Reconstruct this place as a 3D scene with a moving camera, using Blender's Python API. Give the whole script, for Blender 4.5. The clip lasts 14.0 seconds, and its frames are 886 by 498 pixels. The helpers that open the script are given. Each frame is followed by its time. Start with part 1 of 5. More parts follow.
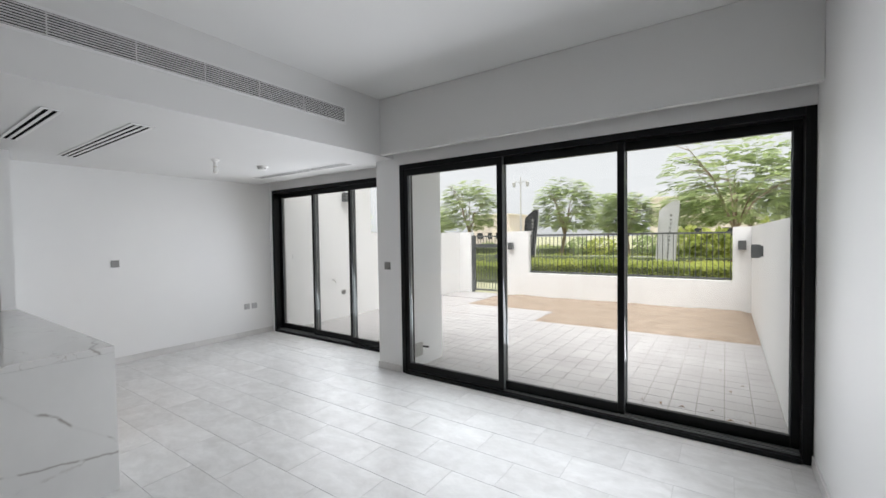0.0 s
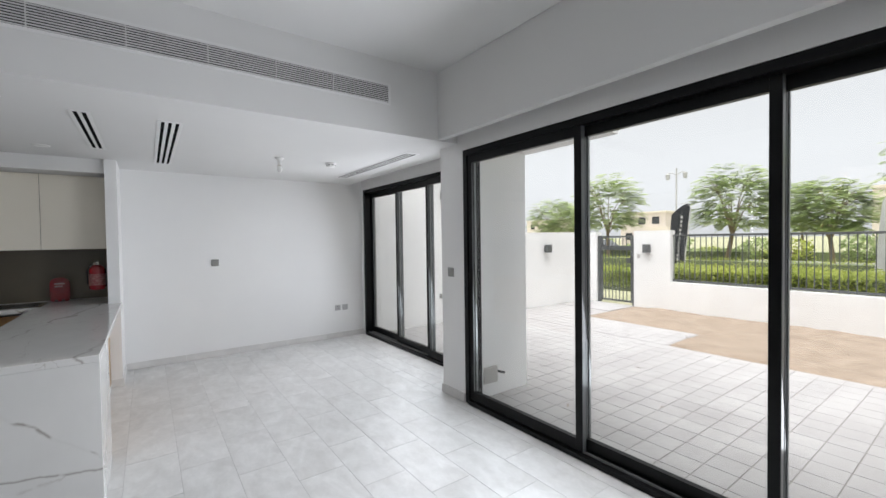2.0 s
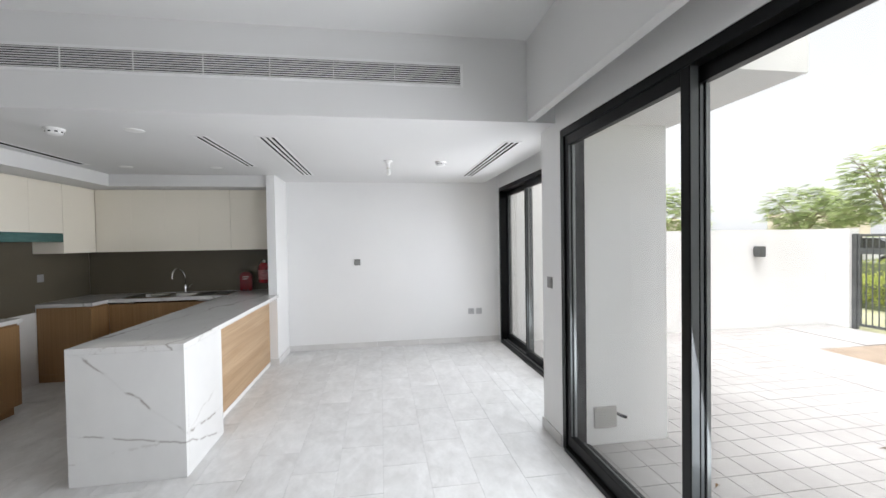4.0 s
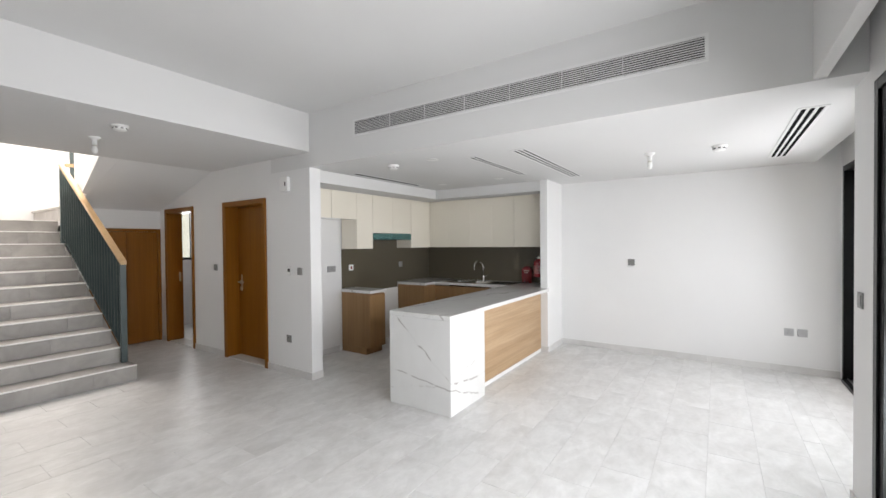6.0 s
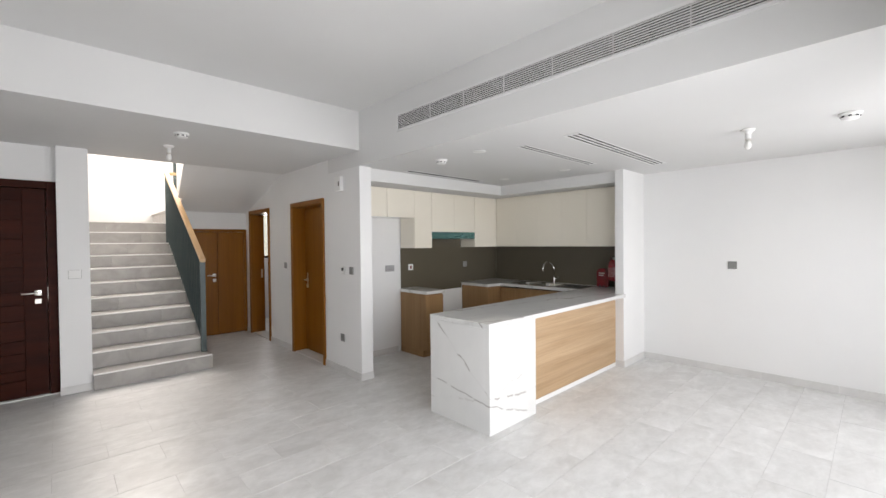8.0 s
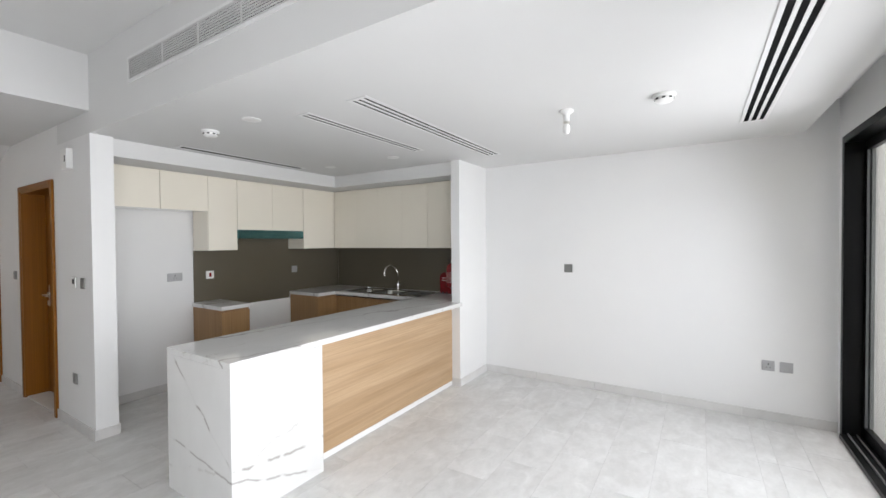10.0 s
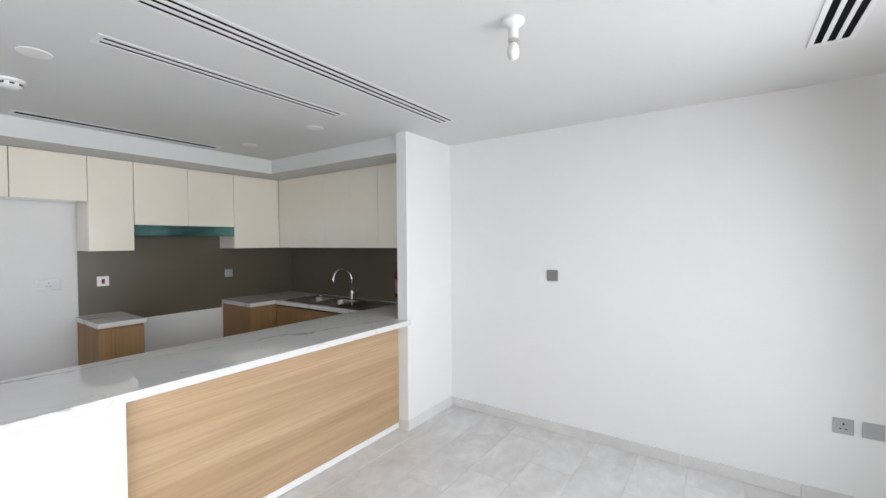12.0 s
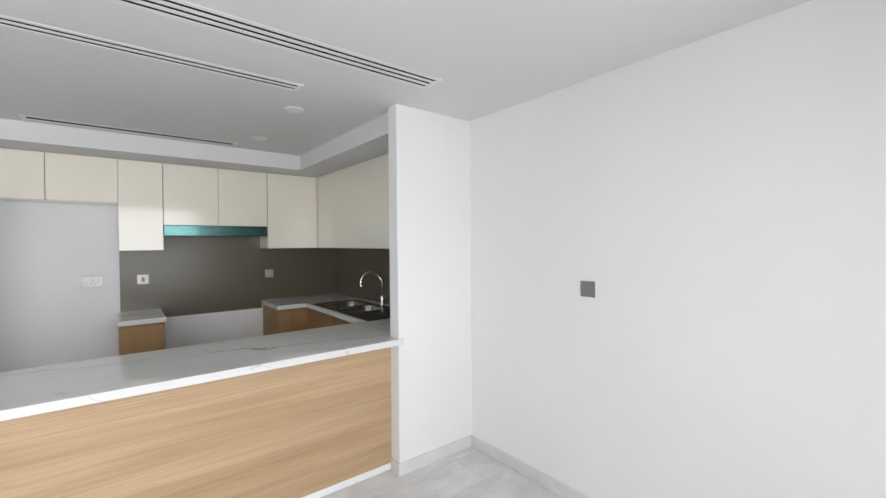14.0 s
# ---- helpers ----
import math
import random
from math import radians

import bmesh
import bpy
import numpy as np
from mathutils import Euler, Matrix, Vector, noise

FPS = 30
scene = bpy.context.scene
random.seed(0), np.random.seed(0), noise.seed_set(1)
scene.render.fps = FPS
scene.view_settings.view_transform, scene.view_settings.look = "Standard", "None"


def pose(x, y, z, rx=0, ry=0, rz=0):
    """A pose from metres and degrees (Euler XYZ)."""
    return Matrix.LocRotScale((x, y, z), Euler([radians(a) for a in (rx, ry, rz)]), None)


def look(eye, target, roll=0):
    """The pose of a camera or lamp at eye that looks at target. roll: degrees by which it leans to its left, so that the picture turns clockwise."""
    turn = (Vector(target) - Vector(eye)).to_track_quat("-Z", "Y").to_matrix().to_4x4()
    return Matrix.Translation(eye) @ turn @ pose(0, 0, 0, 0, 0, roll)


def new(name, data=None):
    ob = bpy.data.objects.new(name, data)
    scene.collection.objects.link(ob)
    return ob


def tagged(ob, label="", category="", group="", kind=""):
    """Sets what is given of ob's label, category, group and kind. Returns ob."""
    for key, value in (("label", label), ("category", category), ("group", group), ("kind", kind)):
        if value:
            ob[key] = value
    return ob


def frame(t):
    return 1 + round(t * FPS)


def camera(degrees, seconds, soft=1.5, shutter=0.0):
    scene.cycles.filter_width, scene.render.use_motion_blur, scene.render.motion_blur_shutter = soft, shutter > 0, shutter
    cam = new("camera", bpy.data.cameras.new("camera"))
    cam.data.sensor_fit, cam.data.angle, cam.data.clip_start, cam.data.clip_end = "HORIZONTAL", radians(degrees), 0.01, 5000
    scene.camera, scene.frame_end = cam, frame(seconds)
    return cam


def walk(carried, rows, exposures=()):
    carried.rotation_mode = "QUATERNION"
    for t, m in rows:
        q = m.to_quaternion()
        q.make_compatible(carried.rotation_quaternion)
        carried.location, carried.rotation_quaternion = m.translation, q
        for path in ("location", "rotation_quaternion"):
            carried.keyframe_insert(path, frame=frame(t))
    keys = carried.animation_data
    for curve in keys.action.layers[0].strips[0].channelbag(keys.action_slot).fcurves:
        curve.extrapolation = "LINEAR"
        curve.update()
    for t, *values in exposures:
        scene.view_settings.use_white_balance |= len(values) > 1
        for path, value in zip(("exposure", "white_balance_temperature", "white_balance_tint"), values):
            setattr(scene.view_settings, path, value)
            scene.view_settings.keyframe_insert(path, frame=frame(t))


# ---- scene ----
cam = camera(94.5, 14.0)
METRES, EYE, TILT, LEAN, TURN = 7.17, 1.516, 0.0, 0.0, 34.6
ROWS = [
    (0.0, 0.0, 0.0, 0.0, -0.02, -1.71, 0.83),
    (0.5, 0.0217, 0.0349, 0.0005, 3.7, -1.55, 0.79),
    (1.0, 0.0426, 0.0659, 0.0006, 8.47, -1.61, 0.8),
    (1.5, 0.0664, 0.1005, 0.0013, 12.86, -1.5, 0.8),
    (2.0, 0.0845, 0.1333, -0.0008, 19.57, -1.38, 0.8),
    (2.5, 0.1024, 0.1677, 0.0008, 25.66, -1.3, 0.97),
    (5.0, 0.1853, 0.3111, 0.0026, 64.41, -1.01, 0.79),
    (5.5, 0.2027, 0.3252, 0.003, 75.27, -0.88, 0.75),
    (6.0, 0.2166, 0.3296, 0.0018, 89.18, -0.84, 0.56),
    (6.5, 0.2232, 0.3339, 0.0008, 100.38, -0.74, 0.47),
    (7.0, 0.2169, 0.347, 0.0006, 105.14, -0.92, 0.45),
    (7.5, 0.1947, 0.3669, 0.0026, 105.34, -1.0, 0.56),
    (8.0, 0.1665, 0.3892, 0.0019, 102.07, -0.89, 0.6),
    (8.5, 0.1383, 0.4126, 0.0005, 93.35, -1.01, 0.63),
    (9.0, 0.1062, 0.44, 0.0011, 87.14, -1.09, 0.53),
    (11.5, -0.0783, 0.563, 0.002, 89.48, -1.05, 0.43),
    (12.0, -0.1131, 0.5829, 0.0004, 90.19, -1.13, 0.47),
    (12.5, -0.1476, 0.6032, -0.0013, 90.18, -0.85, 0.41),
    (13.0, -0.1781, 0.6229, -0.0008, 91.75, -1.0, 0.46),
    (13.5, -0.206, 0.6518, -0.001, 98.26, -0.91, 0.5),
    (14.0, -0.2292, 0.6877, -0.0019, 107.11, -0.88, 0.47),
]
walk(cam, [(t, pose(0, 0, EYE, TILT, LEAN, TURN) @ pose(METRES * x, METRES * y, METRES * z, 90 + pitch, roll, yaw)) for t, x, y, z, yaw, pitch, roll in ROWS],
     [(0.0, 1.41, 6450, 13), (2.5, 1.53, 6370, 13.5), (5.0, 1.91, 6560, 13.5), (7.5, 1.95, 6720, 14.6), (9.0, 1.96, 6640, 14), (11.5, 1.90, 6470, 13.1), (14.0, 1.85, 6550, 13.4)])

# ---- light ----
world = bpy.data.worlds.new("sky")
scene.world = world
world.use_nodes = True
wn = world.node_tree.nodes
wl = world.node_tree.links
sky = wn.new("ShaderNodeTexSky")
sky.sky_type = "NISHITA"
sky.sun_disc = False
sky.sun_elevation = radians(74)
sky.sun_rotation = radians(153)
sky.dust_density = 1.2
sky.air_density = 1.0
sky.ozone_density = 1.0
haze = wn.new("ShaderNodeHueSaturation")
haze.inputs["Saturation"].default_value = 0.0
wl.new(sky.outputs[0], haze.inputs["Color"])
veil = wn.new("ShaderNodeMix")
veil.data_type = "RGBA"
veil.inputs[0].default_value = 0.6
veil.inputs[7].default_value = (4.9, 4.9, 4.85, 1)
wl.new(haze.outputs[0], veil.inputs[6])
wl.new(veil.outputs[2], wn["Background"].inputs["Color"])
wn["Background"].inputs["Strength"].default_value = 0.074
sun = new("sun", bpy.data.lights.new("sun", "SUN"))
sun.data.energy, sun.data.angle, sun.data.color = 2.65, radians(62), (1.0, 0.97, 0.94)
sun.matrix_world = look((1.8, -3.5, 14.0), (0, 0, 0))


def window_light(name, x0, x1, y, z0, z1, watts):
    """Sky light that falls through a window's opening."""
    li = bpy.data.lights.new(name, "AREA")
    li.shape, li.size, li.size_y, li.energy = "RECTANGLE", x1 - x0, z1 - z0, watts
    li.color = (0.92, 0.966, 1.0)
    li.spread = radians(155)
    ob = new(name, li)
    ob.matrix_world = look(((x0 + x1) / 2, y, (z0 + z1) / 2), ((x0 + x1) / 2, y - 1, (z0 + z1) / 2 - 0.18))
    return ob


window_light("window_light_dining", -5.4, -3.45, 3.94, 0.4, 2.2, 12)
window_light("window_light_living", -2.85, -0.25, 3.47, 0.45, 2.1, 18)
window_light("window_light_washroom", -4.0, -3.65, -5.775, 1.3, 2.15, 2.5).rotation_euler = (radians(90), 0, 0)
# added lamp that brightens the stairwell from an unseen roof opening
stairwell_fill = new("stairwell_fill", bpy.data.lights.new("stairwell_fill", "AREA"))
stairwell_fill.data.shape, stairwell_fill.data.size, stairwell_fill.data.size_y, stairwell_fill.data.energy = "RECTANGLE", 1.85, 2.4, 11.5
stairwell_fill.data.color = (1.0, 0.91, 0.77)
stairwell_fill.location = (-1.95, -5.35, 5.28)
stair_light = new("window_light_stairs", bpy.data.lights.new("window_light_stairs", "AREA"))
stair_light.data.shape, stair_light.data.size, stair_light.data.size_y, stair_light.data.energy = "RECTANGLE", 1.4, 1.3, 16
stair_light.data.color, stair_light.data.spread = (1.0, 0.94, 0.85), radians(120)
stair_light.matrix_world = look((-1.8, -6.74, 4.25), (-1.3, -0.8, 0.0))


# ---- materials ----
def ramp(nt, fac, stops):
    r = nt.nodes.new("ShaderNodeValToRGB")
    els = r.color_ramp.elements
    while len(els) < len(stops):
        els.new(0.5)
    for e, (p, c) in zip(els, stops):
        e.position, e.color = p, (*c, 1)
    nt.links.new(fac, r.inputs[0])
    return r.outputs[0]


def noise_tex(nt, vec, scale, detail=4.0, rough=0.55, dist=0.0):
    n = nt.nodes.new("ShaderNodeTexNoise")
    n.inputs["Scale"].default_value, n.inputs["Detail"].default_value = scale, detail
    n.inputs["Roughness"].default_value, n.inputs["Distortion"].default_value = rough, dist
    nt.links.new(vec, n.inputs["Vector"])
    return n.outputs["Fac"]


def mixc(nt, fac, a, b, mode="MIX"):
    m = nt.nodes.new("ShaderNodeMix")
    m.data_type, m.blend_type = "RGBA", mode
    for sock, v in ((m.inputs[0], fac), (m.inputs[6], a), (m.inputs[7], b)):
        if isinstance(v, bpy.types.NodeSocket):
            nt.links.new(v, sock)
        elif isinstance(v, (int, float)):
            sock.default_value = v
        else:
            sock.default_value = (*v, 1)
    return m.outputs[2]


def coords(nt, stretch=(1, 1, 1)):
    tc = nt.nodes.new("ShaderNodeNewGeometry")
    mp = nt.nodes.new("ShaderNodeMapping")
    mp.inputs["Scale"].default_value = stretch
    nt.links.new(tc.outputs["Position"], mp.inputs[0])
    return mp.outputs[0]


def surface(name, c1, c2, scale=3.0, rough=0.6, metal=0.0, bump=0.0, bump_scale=60.0, stretch=(1, 1, 1), fine=0.0,
            rough_var=0.0, random=0.0, coat=0.0, spec=0.5, detail=4.0, dist=0.0):
    """A surface between two colours, clouded at one scale, with fine grain, relief and uneven gloss."""
    m = bpy.data.materials.new(name)
    m.use_nodes = True
    nt = m.node_tree
    p = nt.nodes["Principled BSDF"]
    v = coords(nt, stretch)
    col = ramp(nt, noise_tex(nt, v, scale, detail, 0.55, dist), [(0.3, c1), (0.7, c2)])
    if fine:
        g = noise_tex(nt, v, scale * 14, 3.0)
        col = mixc(nt, fine, col, ramp(nt, g, [(0.35, (0.6, 0.6, 0.6)), (0.65, (1.3, 1.3, 1.3))]), "MULTIPLY")
    if random:
        oi = nt.nodes.new("ShaderNodeObjectInfo")
        k = ramp(nt, oi.outputs["Random"], [(0.0, (1 - random,) * 3), (1.0, (1 + random,) * 3)])
        col = mixc(nt, 1.0, col, k, "MULTIPLY")
    nt.links.new(col, p.inputs["Base Color"])
    p.inputs["Roughness"].default_value, p.inputs["Metallic"].default_value = rough, metal
    p.inputs["Specular IOR Level"].default_value = spec
    p.inputs["Coat Weight"].default_value = coat
    p.inputs["Coat Roughness"].default_value = 0.08
    if rough_var:
        mr = nt.nodes.new("ShaderNodeMapRange")
        mr.inputs["To Min"].default_value, mr.inputs["To Max"].default_value = rough - rough_var, rough + rough_var
        nt.links.new(noise_tex(nt, v, scale * 2.3, 3.0), mr.inputs[0])
        nt.links.new(mr.outputs[0], p.inputs["Roughness"])
    if bump:
        b = nt.nodes.new("ShaderNodeBump")
        b.inputs["Strength"].default_value, b.inputs["Distance"].default_value = bump, 0.01
        nt.links.new(noise_tex(nt, v, bump_scale, 4.0), b.inputs["Height"])
        nt.links.new(b.outputs[0], p.inputs["Normal"])
    return m


def floor_tile_material():
    """Pale grey stoneware: cloudy stains that shift from tile to tile, uneven satin gloss."""
    m = bpy.data.materials.new("stoneware_tile")
    m.use_nodes = True
    nt = m.node_tree
    p = nt.nodes["Principled BSDF"]
    oi = nt.nodes.new("ShaderNodeObjectInfo")
    geo = nt.nodes.new("ShaderNodeNewGeometry")
    off = nt.nodes.new("ShaderNodeVectorMath")
    off.operation = "MULTIPLY_ADD"
    comb = nt.nodes.new("ShaderNodeCombineXYZ")
    for i in range(3):
        nt.links.new(oi.outputs["Random"], comb.inputs[i])
    nt.links.new(comb.outputs[0], off.inputs[0])
    off.inputs[1].default_value = (37, 53, 11)
    nt.links.new(geo.outputs["Position"], off.inputs[2])
    mp = nt.nodes.new("ShaderNodeMapping")
    mp.inputs["Rotation"].default_value = (0, 0, 0.35)
    mp.inputs["Scale"].default_value = (0.75, 1.15, 1.0)
    nt.links.new(off.outputs[0], mp.inputs[0])
    v = mp.outputs[0]
    big = ramp(nt, noise_tex(nt, v, 4.6, 5.0, 0.58, 0.7), [(0.32, (0.58, 0.572, 0.56)), (0.5, (0.635, 0.63, 0.62)), (0.68, (0.70, 0.697, 0.69))])
    mid = ramp(nt, noise_tex(nt, v, 14.0, 5.0, 0.65, 0.5), [(0.36, (0.94, 0.94, 0.935)), (0.64, (1.04, 1.04, 1.04))])
    col = mixc(nt, 1.0, big, mid, "MULTIPLY")
    k = ramp(nt, oi.outputs["Random"], [(0.0, (0.965, 0.965, 0.965)), (1.0, (1.035, 1.035, 1.035))])
    nt.links.new(mixc(nt, 1.0, col, k, "MULTIPLY"), p.inputs["Base Color"])
    mr = nt.nodes.new("ShaderNodeMapRange")
    mr.inputs["To Min"].default_value, mr.inputs["To Max"].default_value = 0.31, 0.43
    nt.links.new(noise_tex(nt, v, 7.0, 4.0), mr.inputs[0])
    nt.links.new(mr.outputs[0], p.inputs["Roughness"])
    b = nt.nodes.new("ShaderNodeBump")
    b.inputs["Strength"].default_value, b.inputs["Distance"].default_value = 0.05, 0.006
    nt.links.new(noise_tex(nt, v, 22.0, 4.0), b.inputs["Height"])
    nt.links.new(b.outputs[0], p.inputs["Normal"])
    return m


def marble_material(name, upright):
    """White quartz with a few long grey-brown veins."""
    m = bpy.data.materials.new(name)
    m.use_nodes = True
    nt = m.node_tree
    p = nt.nodes["Principled BSDF"]
    v = coords(nt, (1.0, 1.5, 1.1))

    def vein(scale, dist, width, seed):
        mp = nt.nodes.new("ShaderNodeMapping")
        mp.inputs["Location"].default_value = (seed, seed * 0.7, seed * 1.3)
        nt.links.new(v, mp.inputs[0])
        f = noise_tex(nt, mp.outputs[0], scale, 5.0, 0.5, dist)
        s = nt.nodes.new("ShaderNodeMath")
        s.operation = "SUBTRACT"
        nt.links.new(f, s.inputs[0])
        s.inputs[1].default_value = 0.5
        a = nt.nodes.new("ShaderNodeMath")
        a.operation = "ABSOLUTE"
        nt.links.new(s.outputs[0], a.inputs[0])
        return ramp(nt, a.outputs[0], [(0.0, (1, 1, 1)), (width, (0, 0, 0))])

    def run(direction, period, shift, width, warp):
        """Long roughly parallel veins that cross the slab, bent by a soft warp."""
        dot = nt.nodes.new("ShaderNodeVectorMath")
        dot.operation = "DOT_PRODUCT"
        dot.inputs[1].default_value = direction
        geo = nt.nodes.new("ShaderNodeNewGeometry")
        nt.links.new(geo.outputs["Position"], dot.inputs[0])
        bend = nt.nodes.new("ShaderNodeMath")
        bend.operation = "MULTIPLY_ADD"
        nt.links.new(noise_tex(nt, geo.outputs["Position"], 2.6, 6.0, 0.55, 0.4), bend.inputs[0])
        bend.inputs[1].default_value = warp
        nt.links.new(dot.outputs["Value"], bend.inputs[2])
        pp = nt.nodes.new("ShaderNodeMath")
        pp.operation = "PINGPONG"
        add = nt.nodes.new("ShaderNodeMath")
        add.inputs[1].default_value = shift
        nt.links.new(bend.outputs[0], add.inputs[0])
        nt.links.new(add.outputs[0], pp.inputs[0])
        pp.inputs[1].default_value = period
        return ramp(nt, pp.outputs[0], [(0.0, (1, 1, 1)), (width * 0.5, (0.5, 0.5, 0.5)), (width, (0, 0, 0))])

    def streak(base, ay, ax, width, warp, patch, seed):
        """One vein that crosses the waterfall end and turns the corner, broken into dashes."""
        geo = nt.nodes.new("ShaderNodeNewGeometry")
        dot = nt.nodes.new("ShaderNodeVectorMath")
        dot.operation = "DOT_PRODUCT"
        dot.inputs[1].default_value = (-ax, -ay, 1.0)
        nt.links.new(geo.outputs["Position"], dot.inputs[0])
        mp = nt.nodes.new("ShaderNodeMapping")
        mp.inputs["Location"].default_value = (seed, seed * 1.7, seed * 0.6)
        nt.links.new(geo.outputs["Position"], mp.inputs[0])
        bend = nt.nodes.new("ShaderNodeMath")
        bend.operation = "MULTIPLY_ADD"
        nt.links.new(noise_tex(nt, mp.outputs[0], 5.0, 6.0, 0.6, 0.3), bend.inputs[0])
        bend.inputs[1].default_value = warp
        nt.links.new(dot.outputs["Value"], bend.inputs[2])
        off = nt.nodes.new("ShaderNodeMath")
        off.operation = "SUBTRACT"
        nt.links.new(bend.outputs[0], off.inputs[0])
        off.inputs[1].default_value = base + 3.05 * ax + warp * 0.5
        ab = nt.nodes.new("ShaderNodeMath")
        ab.operation = "ABSOLUTE"
        nt.links.new(off.outputs[0], ab.inputs[0])
        line = ramp(nt, ab.outputs[0], [(0.0, (1, 1, 1)), (width * 0.45, (0.45, 0.45, 0.45)), (width, (0, 0, 0))])
        broken = ramp(nt, noise_tex(nt, mp.outputs[0], 6.5, 2.0), [(0.5 - patch, (0.08, 0.08, 0.08)), (0.56 - patch, (1, 1, 1))])
        return mixc(nt, 1.0, line, broken, "MULTIPLY")

    base = ramp(nt, noise_tex(nt, v, 2.0, 4.0), [(0.3, (0.68, 0.68, 0.67)), (0.7, (0.74, 0.74, 0.73))])
    if upright:
        v1 = streak(1.09, -0.895, 0.1, 0.016, 0.10, -0.01, 4.0)
        v2 = streak(0.365, -0.15, 0.33, 0.010, 0.07, 0.09, 11.0)
        v3 = streak(0.13, 0.16, -0.30, 0.012, 0.14, -0.02, 2.3)
        col = mixc(nt, v3, mixc(nt, v1, base, (0.34, 0.32, 0.30)), (0.58, 0.57, 0.555))
        col = mixc(nt, v2, col, (0.36, 0.345, 0.33))
    else:
        mask = ramp(nt, noise_tex(nt, v, 1.6, 2.0), [(0.38, (0, 0, 0)), (0.52, (1, 1, 1))])
        v1 = mixc(nt, 1.0, run((0.22, 1.0, 0.85), 0.31, 0.21, 0.014, 0.34), mask, "MULTIPLY")
        v2 = mixc(nt, 1.0, vein(2.0, 0.6, 0.004, 9.4), mask, "MULTIPLY")
        col = mixc(nt, v2, mixc(nt, v1, base, (0.36, 0.34, 0.32)), (0.5, 0.48, 0.46))
    nt.links.new(col, p.inputs["Base Color"])
    p.inputs["Roughness"].default_value = 0.03
    return m


def wood(name, c1, c2, axis="x", rough=0.45, scale=1.0, spec=0.4):
    """Straight-grained veneer; the grain runs along the axis given."""
    m = bpy.data.materials.new(name)
    m.use_nodes = True
    nt = m.node_tree
    p = nt.nodes["Principled BSDF"]
    st = [9.0 * scale] * 3
    st["xyz".index(axis)] = 0.55 * scale
    v = coords(nt, st)
    oi = nt.nodes.new("ShaderNodeObjectInfo")
    a = nt.nodes.new("ShaderNodeVectorMath")
    a.operation = "ADD"
    sc = nt.nodes.new("ShaderNodeMath")
    sc.operation = "MULTIPLY"
    sc.inputs[1].default_value = 23.0
    nt.links.new(oi.outputs["Random"], sc.inputs[0])
    nt.links.new(v, a.inputs[0])
    nt.links.new(sc.outputs[0], a.inputs[1])
    v = a.outputs[0]
    broad = ramp(nt, noise_tex(nt, v, 1.0, 5.0, 0.6, 0.35), [(0.28, c1), (0.5, tuple((x + y) / 2 for x, y in zip(c1, c2))), (0.7, c2)])
    st2 = [4.0] * 3
    st2["xyz".index(axis)] = 0.3
    mp = nt.nodes.new("ShaderNodeMapping")
    mp.inputs["Scale"].default_value = st2
    nt.links.new(v, mp.inputs[0])
    fine = noise_tex(nt, mp.outputs[0], 3.5, 4.0, 0.7)
    col = mixc(nt, 0.55, broad, ramp(nt, fine, [(0.3, (0.7, 0.68, 0.65)), (0.6, (1.12, 1.12, 1.12))]), "MULTIPLY")
    nt.links.new(col, p.inputs["Base Color"])
    p.inputs["Roughness"].default_value = rough
    p.inputs["Specular IOR Level"].default_value = spec
    b = nt.nodes.new("ShaderNodeBump")
    b.inputs["Strength"].default_value, b.inputs["Distance"].default_value = 0.15, 0.003
    nt.links.new(fine, b.inputs["Height"])
    nt.links.new(b.outputs[0], p.inputs["Normal"])
    return m


def glass_material(name, tint):
    m = bpy.data.materials.new(name)
    m.use_nodes = True
    nt = m.node_tree
    nt.nodes.remove(nt.nodes["Principled BSDF"])
    tr = nt.nodes.new("ShaderNodeBsdfTransparent")
    tr.inputs[0].default_value = (*tint, 1)
    gl = nt.nodes.new("ShaderNodeBsdfGlossy")
    gl.inputs["Roughness"].default_value = 0.02
    lw = nt.nodes.new("ShaderNodeLayerWeight")
    pw = nt.nodes.new("ShaderNodeMath")
    pw.operation = "POWER"
    pw.inputs[1].default_value = 5.0
    fr = nt.nodes.new("ShaderNodeMath")
    fr.operation = "MULTIPLY_ADD"
    fr.inputs[1].default_value, fr.inputs[2].default_value = 0.5, 0.03
    nt.links.new(lw.outputs["Facing"], pw.inputs[0])
    nt.links.new(pw.outputs[0], fr.inputs[0])
    mx = nt.nodes.new("ShaderNodeMixShader")
    nt.links.new(fr.outputs[0], mx.inputs[0])
    nt.links.new(tr.outputs[0], mx.inputs[1])
    nt.links.new(gl.outputs[0], mx.inputs[2])
    nt.links.new(mx.outputs[0], nt.nodes["Material Output"].inputs[0])
    return m


